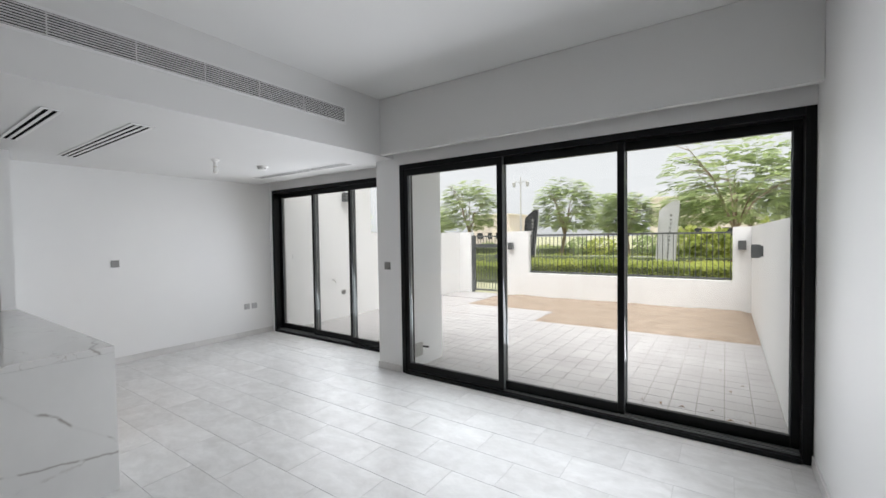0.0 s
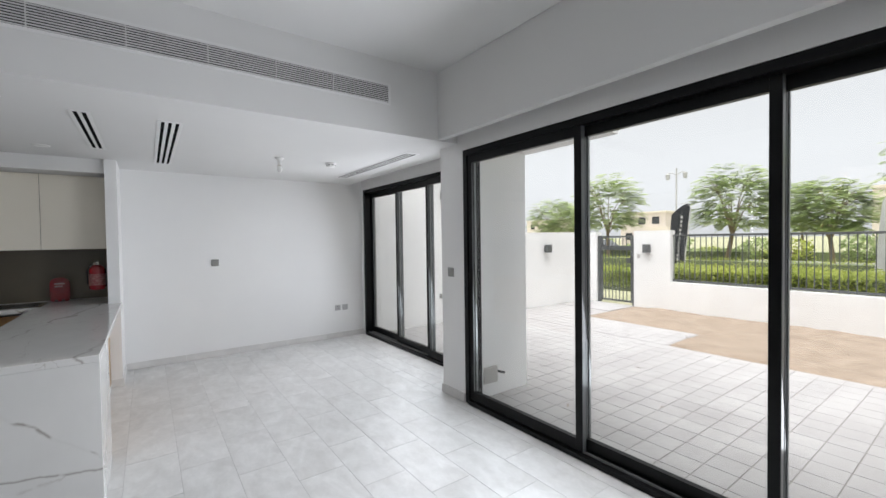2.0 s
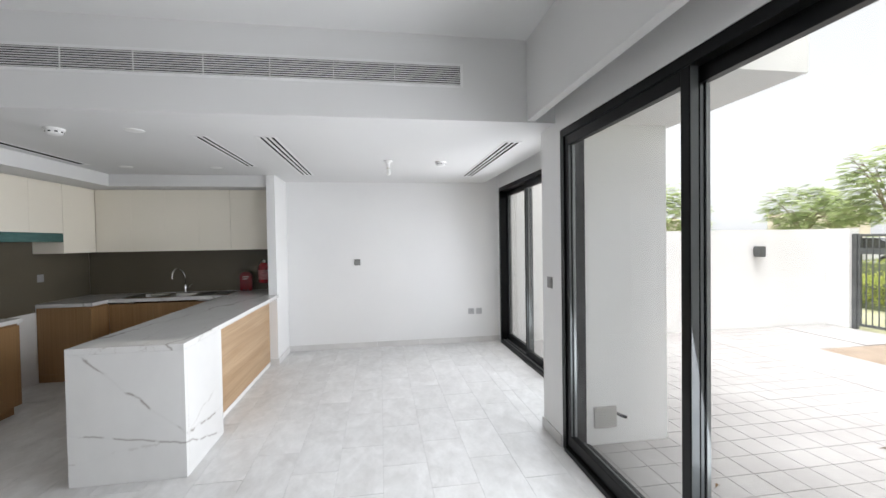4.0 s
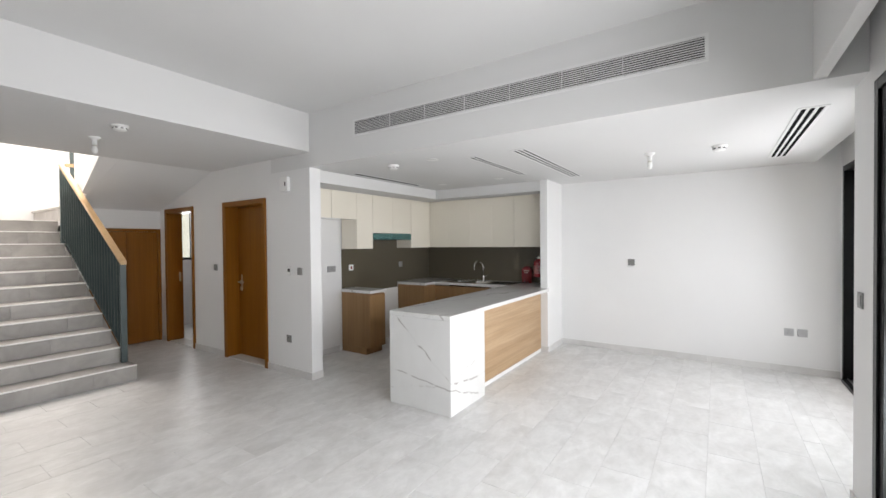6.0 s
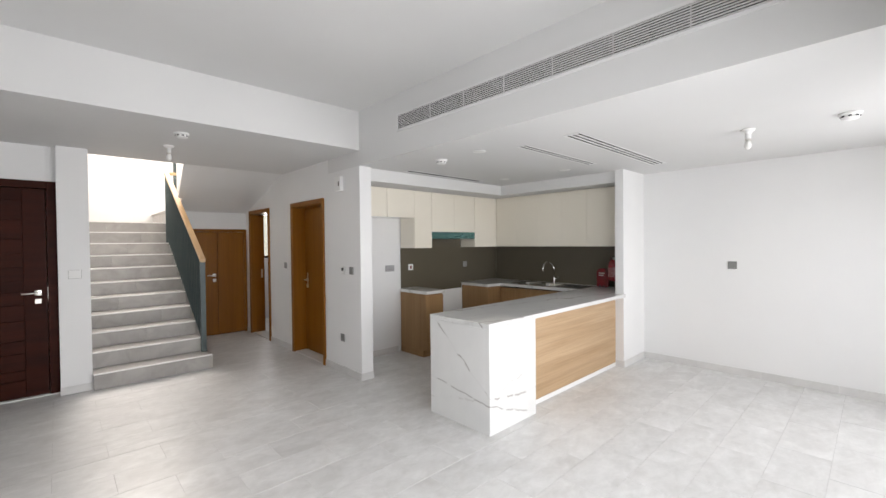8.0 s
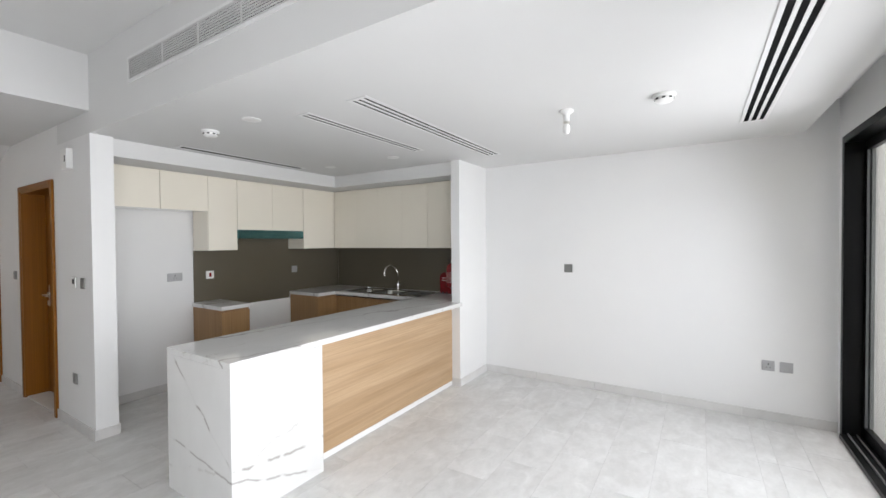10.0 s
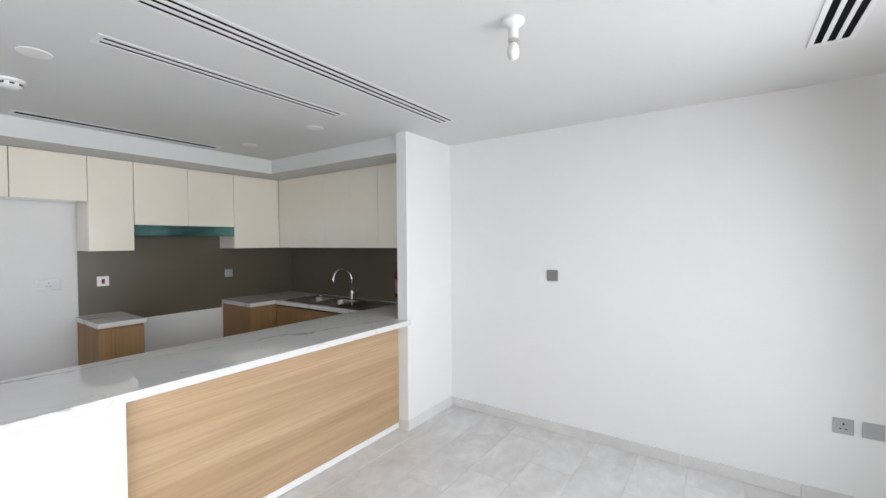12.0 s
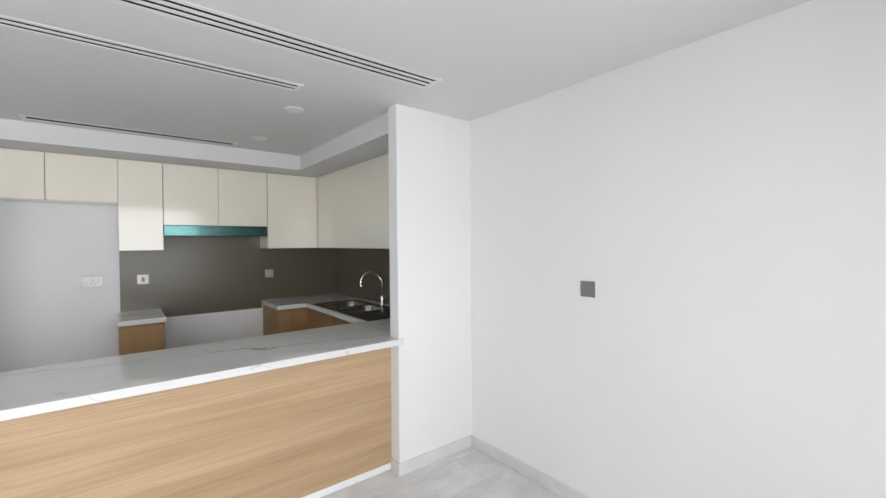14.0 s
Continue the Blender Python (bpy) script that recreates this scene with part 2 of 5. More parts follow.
def leaf_material(name, c1, c2):
    m = bpy.data.materials.new(name)
    m.use_nodes = True
    nt = m.node_tree
    p = nt.nodes["Principled BSDF"]
    geo = nt.nodes.new("ShaderNodeNewGeometry")
    col = ramp(nt, geo.outputs["Random Per Island"], [(0.0, c1), (1.0, c2)])
    big = noise_tex(nt, geo.outputs["Position"], 0.9, 2.0)
    col = mixc(nt, 1.0, col, ramp(nt, big, [(0.3, (0.7, 0.75, 0.6)), (0.7, (1.2, 1.15, 1.1))]), "MULTIPLY")
    nt.links.new(col, p.inputs["Base Color"])
    p.inputs["Roughness"].default_value = 0.55
    tl = nt.nodes.new("ShaderNodeBsdfTranslucent")
    nt.links.new(col, tl.inputs[0])
    mx = nt.nodes.new("ShaderNodeMixShader")
    mx.inputs[0].default_value = 0.6
    nt.links.new(p.outputs[0], mx.inputs[1])
    nt.links.new(tl.outputs[0], mx.inputs[2])
    nt.links.new(mx.outputs[0], nt.nodes["Material Output"].inputs[0])
    return m


PAINT = surface("wall_paint", (0.765, 0.765, 0.765), (0.80, 0.80, 0.795), 0.8, 0.55, bump=0.05, bump_scale=140, rough_var=0.08)
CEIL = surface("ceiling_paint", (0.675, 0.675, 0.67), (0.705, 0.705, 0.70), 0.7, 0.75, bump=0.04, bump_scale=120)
EXTPAINT = surface("exterior_render", (0.74, 0.735, 0.725), (0.80, 0.795, 0.785), 1.2, 0.8, bump=0.2, bump_scale=90, fine=0.08)
TILE = floor_tile_material()
GROUT = surface("grout", (0.51, 0.50, 0.49), (0.58, 0.57, 0.56), 6, 0.9, bump=0.2)
SKIRT = surface("skirting_tile", (0.6, 0.59, 0.58), (0.68, 0.67, 0.66), 5.0, 0.35, random=0.05)
ALU = surface("black_aluminium", (0.0032, 0.0036, 0.004), (0.0055, 0.006, 0.0065), 3, 0.33, metal=0.0, rough_var=0.06, spec=0.17)
ALU_EDGE = surface("grey_and_daylit_aluminium", (0.22, 0.23, 0.23), (0.28, 0.29, 0.29), 4, 0.35, metal=0.3)
ALU_DAYLIT = surface("daylit_aluminium", (0.095, 0.104, 0.106), (0.115, 0.125, 0.127), 4, 0.32, rough_var=0.05)
GLASS = glass_material("window_glass", (0.93, 0.95, 0.95))
CLEAR = glass_material("clear_glass", (0.9, 0.92, 0.92))
MARBLE = marble_material("veined_quartz", False)
MARBLE_END = marble_material("veined_quartz_end", True)
OAK = wood("oak_panel", (0.36, 0.233, 0.125), (0.53, 0.375, 0.235), "x", 0.5)
OAK_V = wood("oak_unit", (0.28, 0.155, 0.066), (0.36, 0.215, 0.10), "z", 0.5, 0.7)
OAKRAIL = wood("oak_handrail", (0.50, 0.32, 0.16), (0.62, 0.42, 0.23), "y", 0.4)
TEAK = wood("door_veneer", (0.198, 0.069, 0.004), (0.252, 0.096, 0.0065), "z", 0.42, 0.8, spec=0.25)
WENGE = wood("dark_door_wood", (0.024, 0.0050, 0.0027), (0.052, 0.0112, 0.0056), "x", 0.48, 1.0, spec=0.1)
WHITEGLOSS = surface("cream_lacquer", (0.83, 0.78, 0.675), (0.86, 0.81, 0.705), 1.0, 0.12, rough_var=0.02, coat=0.6)
CARCASS = surface("cabinet_carcass", (0.55, 0.54, 0.51), (0.6, 0.59, 0.56), 2, 0.5)
SPLASH = surface("grey_backsplash", (0.106, 0.091, 0.063), (0.118, 0.102, 0.072), 1.2, 0.3)
TEAL = surface("teal_film", (0.04, 0.12, 0.12), (0.09, 0.20, 0.19), 9, 0.13, metal=0.7, stretch=(1, 1, 4))
STEEL = surface("brushed_steel", (0.55, 0.55, 0.54), (0.66, 0.66, 0.65), 12, 0.22, metal=1.0, stretch=(1, 6, 6))
SINKSTEEL = surface("polished_sink_steel", (0.15, 0.15, 0.145), (0.19, 0.19, 0.185), 9, 0.05, metal=1.0)
CHROME = surface("chrome", (0.75, 0.75, 0.75), (0.8, 0.8, 0.8), 3, 0.08, metal=1.0)
NICKEL = surface("satin_nickel", (0.62, 0.6, 0.56), (0.7, 0.68, 0.64), 9, 0.28, metal=1.0)
PLATE = surface("grey_plate", (0.22, 0.22, 0.215), (0.28, 0.28, 0.27), 8, 0.35, metal=0.5)
SILVER = surface("silver_plate", (0.40, 0.40, 0.41), (0.47, 0.47, 0.48), 8, 0.35, metal=0.4)
WPLATE = surface("white_plastic", (0.78, 0.78, 0.77), (0.82, 0.82, 0.81), 5, 0.35)
SLOTSHADE = surface("slot_shade", (0.012, 0.012, 0.012), (0.02, 0.02, 0.02), 5, 0.9, spec=0.0)
VENTWHITE = surface("vent_enamel", (0.72, 0.72, 0.72), (0.78, 0.78, 0.78), 6, 0.4)
VENTSLAT = surface("vent_slat_grey", (0.60, 0.60, 0.60), (0.68, 0.68, 0.68), 6, 0.5)
VENTSHADE = surface("grille_shade", (0.008, 0.008, 0.008), (0.014, 0.014, 0.014), 6, 0.9, spec=0.0)
RED = surface("red_enamel", (0.17, 0.004, 0.008), (0.23, 0.007, 0.012), 4, 0.25, coat=0.3)
BLACK = surface("black_plastic", (0.015, 0.015, 0.015), (0.025, 0.025, 0.025), 9, 0.4)
PRINTED = surface("printed_red_label", (0.18, 0.005, 0.009), (0.36, 0.20, 0.19), 40, 0.4, stretch=(1, 1, 2.5))
INK = surface("pale_print", (0.6, 0.5, 0.48), (0.7, 0.6, 0.58), 9, 0.5)
STAIR = surface("grey_stair_stone", (0.30, 0.285, 0.268), (0.41, 0.392, 0.37), 4.5, 0.32, random=0.14, rough_var=0.08, dist=0.7)
NOSING = surface("pale_stone_nosing", (0.76, 0.755, 0.74), (0.82, 0.815, 0.80), 6, 0.3)
RAILMETAL = surface("blue_grey_steel", (0.045, 0.065, 0.066), (0.065, 0.09, 0.09), 6, 0.42, rough_var=0.08)
THRESH = surface("white_marble_threshold", (0.7, 0.7, 0.68), (0.76, 0.76, 0.74), 8, 0.25)
PAVER = surface("concrete_paver", (0.335, 0.322, 0.316), (0.405, 0.392, 0.385), 1.6, 0.85, bump=0.35, bump_scale=160, random=0.05, fine=0.15)
PAVEBED = surface("paver_joint_sand", (0.19, 0.175, 0.16), (0.24, 0.225, 0.205), 8, 0.95, bump=0.4)
SAND = surface("sand", (0.225, 0.172, 0.128), (0.325, 0.258, 0.198), 4.5, 0.95, bump=0.6, bump_scale=30, fine=0.4, detail=8.0)
DRYLEAF = surface("dry_leaf", (0.16, 0.09, 0.04), (0.28, 0.17, 0.08), 12, 0.8, random=0.3)
# dark grey steel, raised a little so the haze is in its colour
FENCE = surface("haze_lightened_steel", (0.075, 0.08, 0.08), (0.10, 0.105, 0.105), 6, 0.45)
BARK = surface("bark", (0.20, 0.15, 0.10), (0.34, 0.27, 0.2), 5, 0.9, bump=0.8, bump_scale=25, stretch=(1, 1, 0.35))
# leaf greens lightened beyond real foliage: the outdoor haze is in the colour
LEAF = leaf_material("hazy_tree_leaf", (0.29, 0.37, 0.17), (0.50, 0.57, 0.31))
HEDGELEAF = leaf_material("hazy_hedge_leaf", (0.32, 0.38, 0.09), (0.56, 0.60, 0.20))
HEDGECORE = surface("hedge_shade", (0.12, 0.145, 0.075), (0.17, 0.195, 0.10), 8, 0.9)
GRASS = surface("lawn", (0.27, 0.285, 0.15), (0.41, 0.385, 0.26), 0.8, 0.95, bump=0.6, bump_scale=80, fine=0.3)
ROAD = surface("asphalt", (0.26, 0.26, 0.255), (0.33, 0.33, 0.32), 3, 0.9, fine=0.2)
KERB = surface("kerb_concrete", (0.42, 0.41, 0.39), (0.5, 0.49, 0.47), 4, 0.9)
BEIGE = surface("beige_render", (0.56, 0.49, 0.43), (0.64, 0.57, 0.51), 0.6, 0.9)
CREAM = surface("cream_render", (0.64, 0.57, 0.48), (0.70, 0.63, 0.54), 0.6, 0.9)
FLAGWHITE = surface("white_flag_cloth", (0.62, 0.62, 0.62), (0.7, 0.7, 0.7), 3, 0.8)
FLAGDARK = surface("charcoal_flag_cloth", (0.035, 0.037, 0.042), (0.05, 0.052, 0.058), 3, 0.8)
CARWHITE = surface("white_car_paint", (0.72, 0.72, 0.72), (0.76, 0.76, 0.76), 2, 0.2, coat=0.6)
CARDARK = surface("dark_car_paint", (0.03, 0.032, 0.036), (0.04, 0.042, 0.046), 2, 0.2, coat=0.6)
BULB = surface("frosted_bulb", (0.8, 0.8, 0.78), (0.84, 0.84, 0.82), 3, 0.3)
FLOWER = leaf_material("flower_petals", (0.45, 0.03, 0.05), (0.6, 0.12, 0.1))


# ---- building blocks ----
def bm_box(bm, x0, x1, y0, y1, z0, z1, bevel=0.0):
    x0, x1, y0, y1, z0, z1 = min(x0, x1), max(x0, x1), min(y0, y1), max(y0, y1), min(z0, z1), max(z0, z1)
    vs = [bm.verts.new((x, y, z)) for x in (x0, x1) for y in (y0, y1) for z in (z0, z1)]
    fs = [bm.faces.new([vs[i] for i in q]) for q in ((0, 1, 3, 2), (4, 6, 7, 5), (0, 4, 5, 1), (2, 3, 7, 6), (0, 2, 6, 4), (1, 5, 7, 3))]
    if bevel:
        es = list({e for f in fs for e in f.edges})
        bmesh.ops.bevel(bm, geom=es, offset=bevel, segments=2, profile=0.6, affect="EDGES")
    return bm


def box(x0, x1, y0, y1, z0, z1, bevel=0.0):
    return bm_box(bmesh.new(), x0, x1, y0, y1, z0, z1, bevel)


def boxes(*rows, bevel=0.0):
    bm = bmesh.new()
    for r in rows:
        bm_box(bm, *r, bevel=bevel)
    return bm


def cyl(p, q, r0, r1=None, seg=16, bm=None):
    """A round bar from p to q, closed at both ends."""
    bm = bm or bmesh.new()
    p, q = Vector(p), Vector(q)
    m = Matrix.Translation((p + q) / 2) @ (q - p).to_track_quat("Z", "Y").to_matrix().to_4x4()
    bmesh.ops.create_cone(bm, cap_ends=True, segments=seg, radius1=r0, radius2=r0 if r1 is None else r1, depth=(q - p).length, matrix=m)
    return bm


def tube(points, r, seg=10, bm=None):
    """A bent round bar through the points."""
    bm = bm or bmesh.new()
    pts = [Vector(p) for p in points]
    rings = []
    for i, p in enumerate(pts):
        d = (pts[min(i + 1, len(pts) - 1)] - pts[max(i - 1, 0)]).normalized()
        q = d.to_track_quat("Z", "Y").to_matrix()
        rad = r[i] if isinstance(r, (list, tuple)) else r
        rings.append([bm.verts.new(p + q @ Vector((rad * math.cos(a), rad * math.sin(a), 0))) for a in (2 * math.pi * k / seg for k in range(seg))])
    for a, b in zip(rings, rings[1:]):
        for k in range(seg):
            bm.faces.new((a[k], a[(k + 1) % seg], b[(k + 1) % seg], b[k]))
    bm.faces.new(rings[0][::-1])
    bm.faces.new(rings[-1])
    return bm


def lathe(profile, centre, seg=20, bm=None):
    """A turned body round the z axis through centre; profile of (radius, height)."""
    bm = bm or bmesh.new()
    c = Vector(centre)
    rings = [[bm.verts.new(c + Vector((r * math.cos(2 * math.pi * k / seg), r * math.sin(2 * math.pi * k / seg), h))) for k in range(seg)] for r, h in profile]
    for a, b in zip(rings, rings[1:]):
        for k in range(seg):
            bm.faces.new((a[k], a[(k + 1) % seg], b[(k + 1) % seg], b[k]))
    bm.faces.new(rings[0][::-1])
    bm.faces.new(rings[-1])
    return bm


def prism(outline, axis, a, b, bm=None):
    """A slab: an outline in the two other axes, pushed from a to b along the axis."""
    bm = bm or bmesh.new()

    def put(u, v, w):
        return {"x": (w, u, v), "y": (u, w, v), "z": (u, v, w)}[axis]
    lo = [bm.verts.new(put(u, v, a)) for u, v in outline]
    hi = [bm.verts.new(put(u, v, b)) for u, v in outline]
    n = len(lo)
    for i in range(n):
        bm.faces.new((lo[i], lo[(i + 1) % n], hi[(i + 1) % n], hi[i]))
    bm.faces.new(lo[::-1])
    bm.faces.new(hi)
    return bm


ORIGIN = {}


def mesh_of(name, bm, material, offset=(0, 0, 0), smooth=False):
    bmesh.ops.recalc_face_normals(bm, faces=bm.faces)
    bm.transform(Matrix.Translation(-Vector(offset)))
    me = bpy.data.meshes.new(name)
    bm.to_mesh(me)
    bm.free()
    me.materials.append(material)
    if smooth:
        for f in me.polygons:
            f.use_smooth = True
        me.set_sharp_from_angle(angle=radians(38))
    return me


def thing(name, base, label, category, group="", kind=""):
    ob = new(name)
    ob.empty_display_size = 0.1
    ob.location = base
    ORIGIN[ob] = Vector(base)
    return tagged(ob, label, category, group, kind)


def part(name, bm, material, parent, label="", smooth=False):
    ob = new(name, mesh_of(name, bm, material, ORIGIN[parent], smooth))
    ob.parent = parent
    ORIGIN[ob] = ORIGIN[parent]
    return tagged(ob, label)


def solid(name, bm, material, label, category, kind="structure", group="", smooth=False):
    ob = new(name, mesh_of(name, bm, material, (0, 0, 0), smooth))
    ORIGIN[ob] = Vector((0, 0, 0))
    return tagged(ob, label, category, group, kind)


# ---- structure: the house ----
XE, XB, XW, YN, YK = 0.475, -3.05, -6.18, 3.48, 3.95
LOW, FOY, HIGH = 2.39, 2.56, 2.985

solid("wall_east", boxes((XE, 0.7, -3.1, 3.70, -0.1, 3.2)), PAINT, "smooth white painted wall beside the garden doors", "wall")
solid("wall_entrance", boxes((-0.607, XE, -3.1, -2.886, 2.2, 3.2), (0.442, XE, -3.1, -2.886, 0, 2.2), (-0.857, -0.607, -3.1, -2.764, 0, 3.2)), PAINT, "white painted wall above the entrance door and its pier", "wall")
solid("wall_stairs_east", box(-0.857, -0.70, -6.8, -3.403, -0.1, 5.3), PAINT, "white painted wall beside the stairs", "wall")
solid("wall_stairs_south", boxes((-3.2, -0.70, -7.0, -6.803, -0.1, 3.5), (-3.2, -0.70, -7.0, -6.803, 5.0, 5.3), (-3.2, -2.55, -7.0, -6.803, 3.5, 5.0), (-1.05, -0.70, -7.0, -6.803, 3.5, 5.0)), PAINT, "bright white wall behind the stair landing", "wall")
solid("wall_stairs_west", box(-3.2, XB, -6.8, -4.853, -0.1, 5.3), PAINT, "white painted stairwell wall", "wall")
solid("wall_stairs_upper", boxes((-3.2, -0.857, -3.25, -3.053, 3.2, 5.3), (-3.2, XB, -4.85, -3.253, 3.0, 5.3)), PAINT, "white painted wall above the hall ceiling", "wall")
solid("wall_hall_west", boxes((-3.2, XB, -1.80, -0.955, 0, LOW), (-3.2, XB, -2.745, -1.80, 2.085, 2.995), (-3.2, XB, -3.61, -2.745, 0, 2.995),
                              (-3.2, XB, -4.48, -3.61, 2.085, 2.995), (-3.2, XB, -4.85, -4.48, 0, 2.995), (-3.2, XB, -1.80, -1.67, LOW, 2.995)),
      PAINT, "white painted hall wall with two wooden doorways", "wall")
solid("wall_kitchen_south", box(-6.5, -3.203, -1.87, -1.67, -0.1, 3.2), PAINT, "white painted wall behind the kitchen units", "wall")
solid("wall_west", boxes((-6.5, -6.27, -1.667, 0.785, -0.1, 3.2), (-6.5, XW, 0.785, 4.15, -0.1, 3.2)), PAINT, "plain white dining wall", "wall")
solid("wall_stub", box(XW, -5.55, 0.785, 0.885, 0, LOW), PAINT, "short white wall between kitchen and dining space", "wall")
solid("wall_north", boxes((-3.32, -2.977, YN, 3.70, -0.1, 3.2), (-2.977, 0.7, YN, 3.70, 2.316, 3.2), (-3.32, -3.07, 3.70, 4.40, -0.1, 3.4)),
      PAINT, "white wall and pier round the wide sliding doors", "wall")
solid("wall_nook_north", boxes((XW, -6.12, YK, 4.15, -0.1, 3.2), (-6.12, -3.323, YK, 4.15, 2.31, 3.2)), PAINT, "white wall round the dining space sliding doors", "wall")
solid("wall_under_stairs", boxes((-3.05, -1.99, -4.85, -4.70, 1.80, 2.3), (-2.12, -1.99, -4.85, -4.70, 0, 1.80)), PAINT, "white wall above the cupboard under the stairs", "wall")

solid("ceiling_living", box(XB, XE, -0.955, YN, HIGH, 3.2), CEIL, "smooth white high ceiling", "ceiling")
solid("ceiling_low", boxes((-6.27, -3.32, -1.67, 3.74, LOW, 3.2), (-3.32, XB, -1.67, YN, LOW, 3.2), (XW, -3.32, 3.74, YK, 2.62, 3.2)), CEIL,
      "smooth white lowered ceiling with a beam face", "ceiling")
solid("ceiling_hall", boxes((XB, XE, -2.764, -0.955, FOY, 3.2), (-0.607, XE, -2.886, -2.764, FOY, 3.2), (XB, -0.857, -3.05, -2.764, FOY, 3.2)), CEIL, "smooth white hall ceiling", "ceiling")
solid("curtain_pelmet", box(XB + 0.002, XE - 0.002, 3.26, 3.32, 2.398, HIGH - 0.002, 0.004), CEIL, "white plaster pelmet in front of a curtain recess", "pelmet")
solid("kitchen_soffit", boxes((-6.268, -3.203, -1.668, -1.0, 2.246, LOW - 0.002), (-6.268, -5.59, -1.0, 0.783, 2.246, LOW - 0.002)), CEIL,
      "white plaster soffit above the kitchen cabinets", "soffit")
# unseen roof; its opening is invented to let light onto the landing
solid("roof_stairwell", boxes((-3.2, -0.70, -7.0, -6.6, 5.3, 5.45), (-3.2, -0.70, -4.1, -3.05, 5.3, 5.45), (-3.2, -2.9, -6.6, -4.1, 5.3, 5.45), (-1.0, -0.70, -6.6, -4.1, 5.3, 5.45)),
      EXTPAINT, "unseen flat roof with an opening added over the stairs", "roof")
solid("stair_soffit", prism([(-3.052, 2.562), (-4.72, 2.075), (-5.6, 1.80), (-6.8, 1.80), (-6.8, 1.925), (-5.3, 1.925), (-5.3, 2.15), (-3.052, 3.0)], "x", XB + 0.002, -1.99), PAINT,
      "white sloping underside of the upper stair flight", "stairs")

wedge = bmesh.new()
low = [wedge.verts.new(p) for p in ((-1.9895, -3.053, 2.5625), (-1.79, -3.053, 2.5625), (-1.925, -4.15, 2.242), (-1.9895, -4.2, 2.228))]
high = [wedge.verts.new(v.co + Vector((0, 0, 0.06))) for v in low]
wedge.faces.new(low)
wedge.faces.new(high[::-1])
for i in range(4):
    wedge.faces.new((low[i], low[(i + 1) % 4], high[(i + 1) % 4], high[i]))
solid("stair_soffit_edge", wedge, PAINT, "white plaster edge of the upper stair flight", "stairs")
# small washroom behind the open door
solid("wall_washroom", boxes((-4.7, -3.203, -5.9, -5.7, 0, 1.25), (-4.7, -3.203, -5.9, -5.7, 2.2, 2.7), (-4.7, -4.05, -5.9, -5.7, 1.25, 2.2), (-3.6, -3.203, -5.9, -5.7, 1.25, 2.2),
                             (-4.9, -4.7, -5.9, -3.0, 0, 2.7), (-4.7, -3.203, -3.2, -3.0, 0, 2.7), (-4.7, -3.203, -5.7, -3.2, 2.5, 2.7)), PAINT, "white walls of the washroom", "wall")
# unseen wall and lid, added to keep sky light out of the door gaps
solid("wall_store", boxes((-4.9, -4.7, -3.0, -1.87, 0, 2.7), (-4.7, -3.203, -2.997, -1.873, 2.5, 2.7)), PAINT, "unseen walls added behind the closed hall door to block light", "wall")
# unseen slab, added so no daylight leaks past the entrance door leaf
solid("wall_porch", box(-0.857, 0.7, -3.4, -3.103, -0.1, 3.2), EXTPAINT, "unseen slab added to stop light round the entrance door", "wall")
win3 = thing("window_3", (-3.82, -5.8, 1.25), "small bright washroom window with a dark frame", "window", kind="structure")
part("window_frame", boxes((-4.05, -4.0, -5.82, -5.76, 1.25, 2.2), (-3.65, -3.6, -5.82, -5.76, 1.25, 2.2), (-4.0, -3.65, -5.82, -5.76, 1.25, 1.30), (-4.0, -3.65, -5.82, -5.76, 2.15, 2.2)), ALU, win3)
g = part("pane", box(-4.0, -3.65, -5.795, -5.785, 1.30, 2.15), CLEAR, win3)
g.visible_shadow = False


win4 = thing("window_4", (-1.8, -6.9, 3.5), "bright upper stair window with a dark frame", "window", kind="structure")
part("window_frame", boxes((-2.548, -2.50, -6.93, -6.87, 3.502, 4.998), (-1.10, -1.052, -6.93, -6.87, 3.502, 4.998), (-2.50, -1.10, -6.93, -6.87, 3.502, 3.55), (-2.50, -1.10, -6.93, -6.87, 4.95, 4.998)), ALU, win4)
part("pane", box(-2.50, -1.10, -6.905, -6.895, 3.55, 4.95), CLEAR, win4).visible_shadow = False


def skirting(name, runs):
    """Tile skirting, 9 cm high; each run is (axis, fixed, a, b, towards)."""
    root = thing(name, (runs[0][1], runs[0][2], 0) if runs[0][0] == "y" else (runs[0][2], runs[0][1], 0), "pale grey tile skirting along the wall foot", "skirting", kind="structure")
    for axis, fixed, a, b, out in runs:
        n = max(1, round(abs(b - a) / 0.6))
        for i in range(n):
            u, v = a + (b - a) * i / n + 0.0015, a + (b - a) * (i + 1) / n - 0.0015
            r = (fixed, fixed + out * 0.012, u, v, 0.001, 0.08) if axis == "y" else (u, v, fixed, fixed + out * 0.012, 0.001, 0.08)
            part("skirting_tile", box(*r), SKIRT, root)


skirting("baseboard_dining", [("y", XW, 0.887, YK, 1), ("x", 0.885, -6.165, -5.55, 1), ("y", -5.55, 0.79, 0.897, 1)])
skirting("baseboard_pier", [("x", YN, -3.332, -2.98, -1), ("y", -3.32, YN, YK, -1)])
skirting("baseboard_hall", [("y", XB, -1.79, -0.943, 1), ("x", -0.955, -3.2, XB, 1), ("y", XB, -3.60, -2.75, 1), ("y", XB, -4.69, -4.49, 1), ("x", -2.764, -0.869, -0.602, 1),
                            ("y", XE, -2.88, 3.46, -1)])
skirting("baseboard_kitchen", [("x", -1.67, -4.09, -3.21, 1), ("y", -3.2, -1.65, -0.96, -1)])


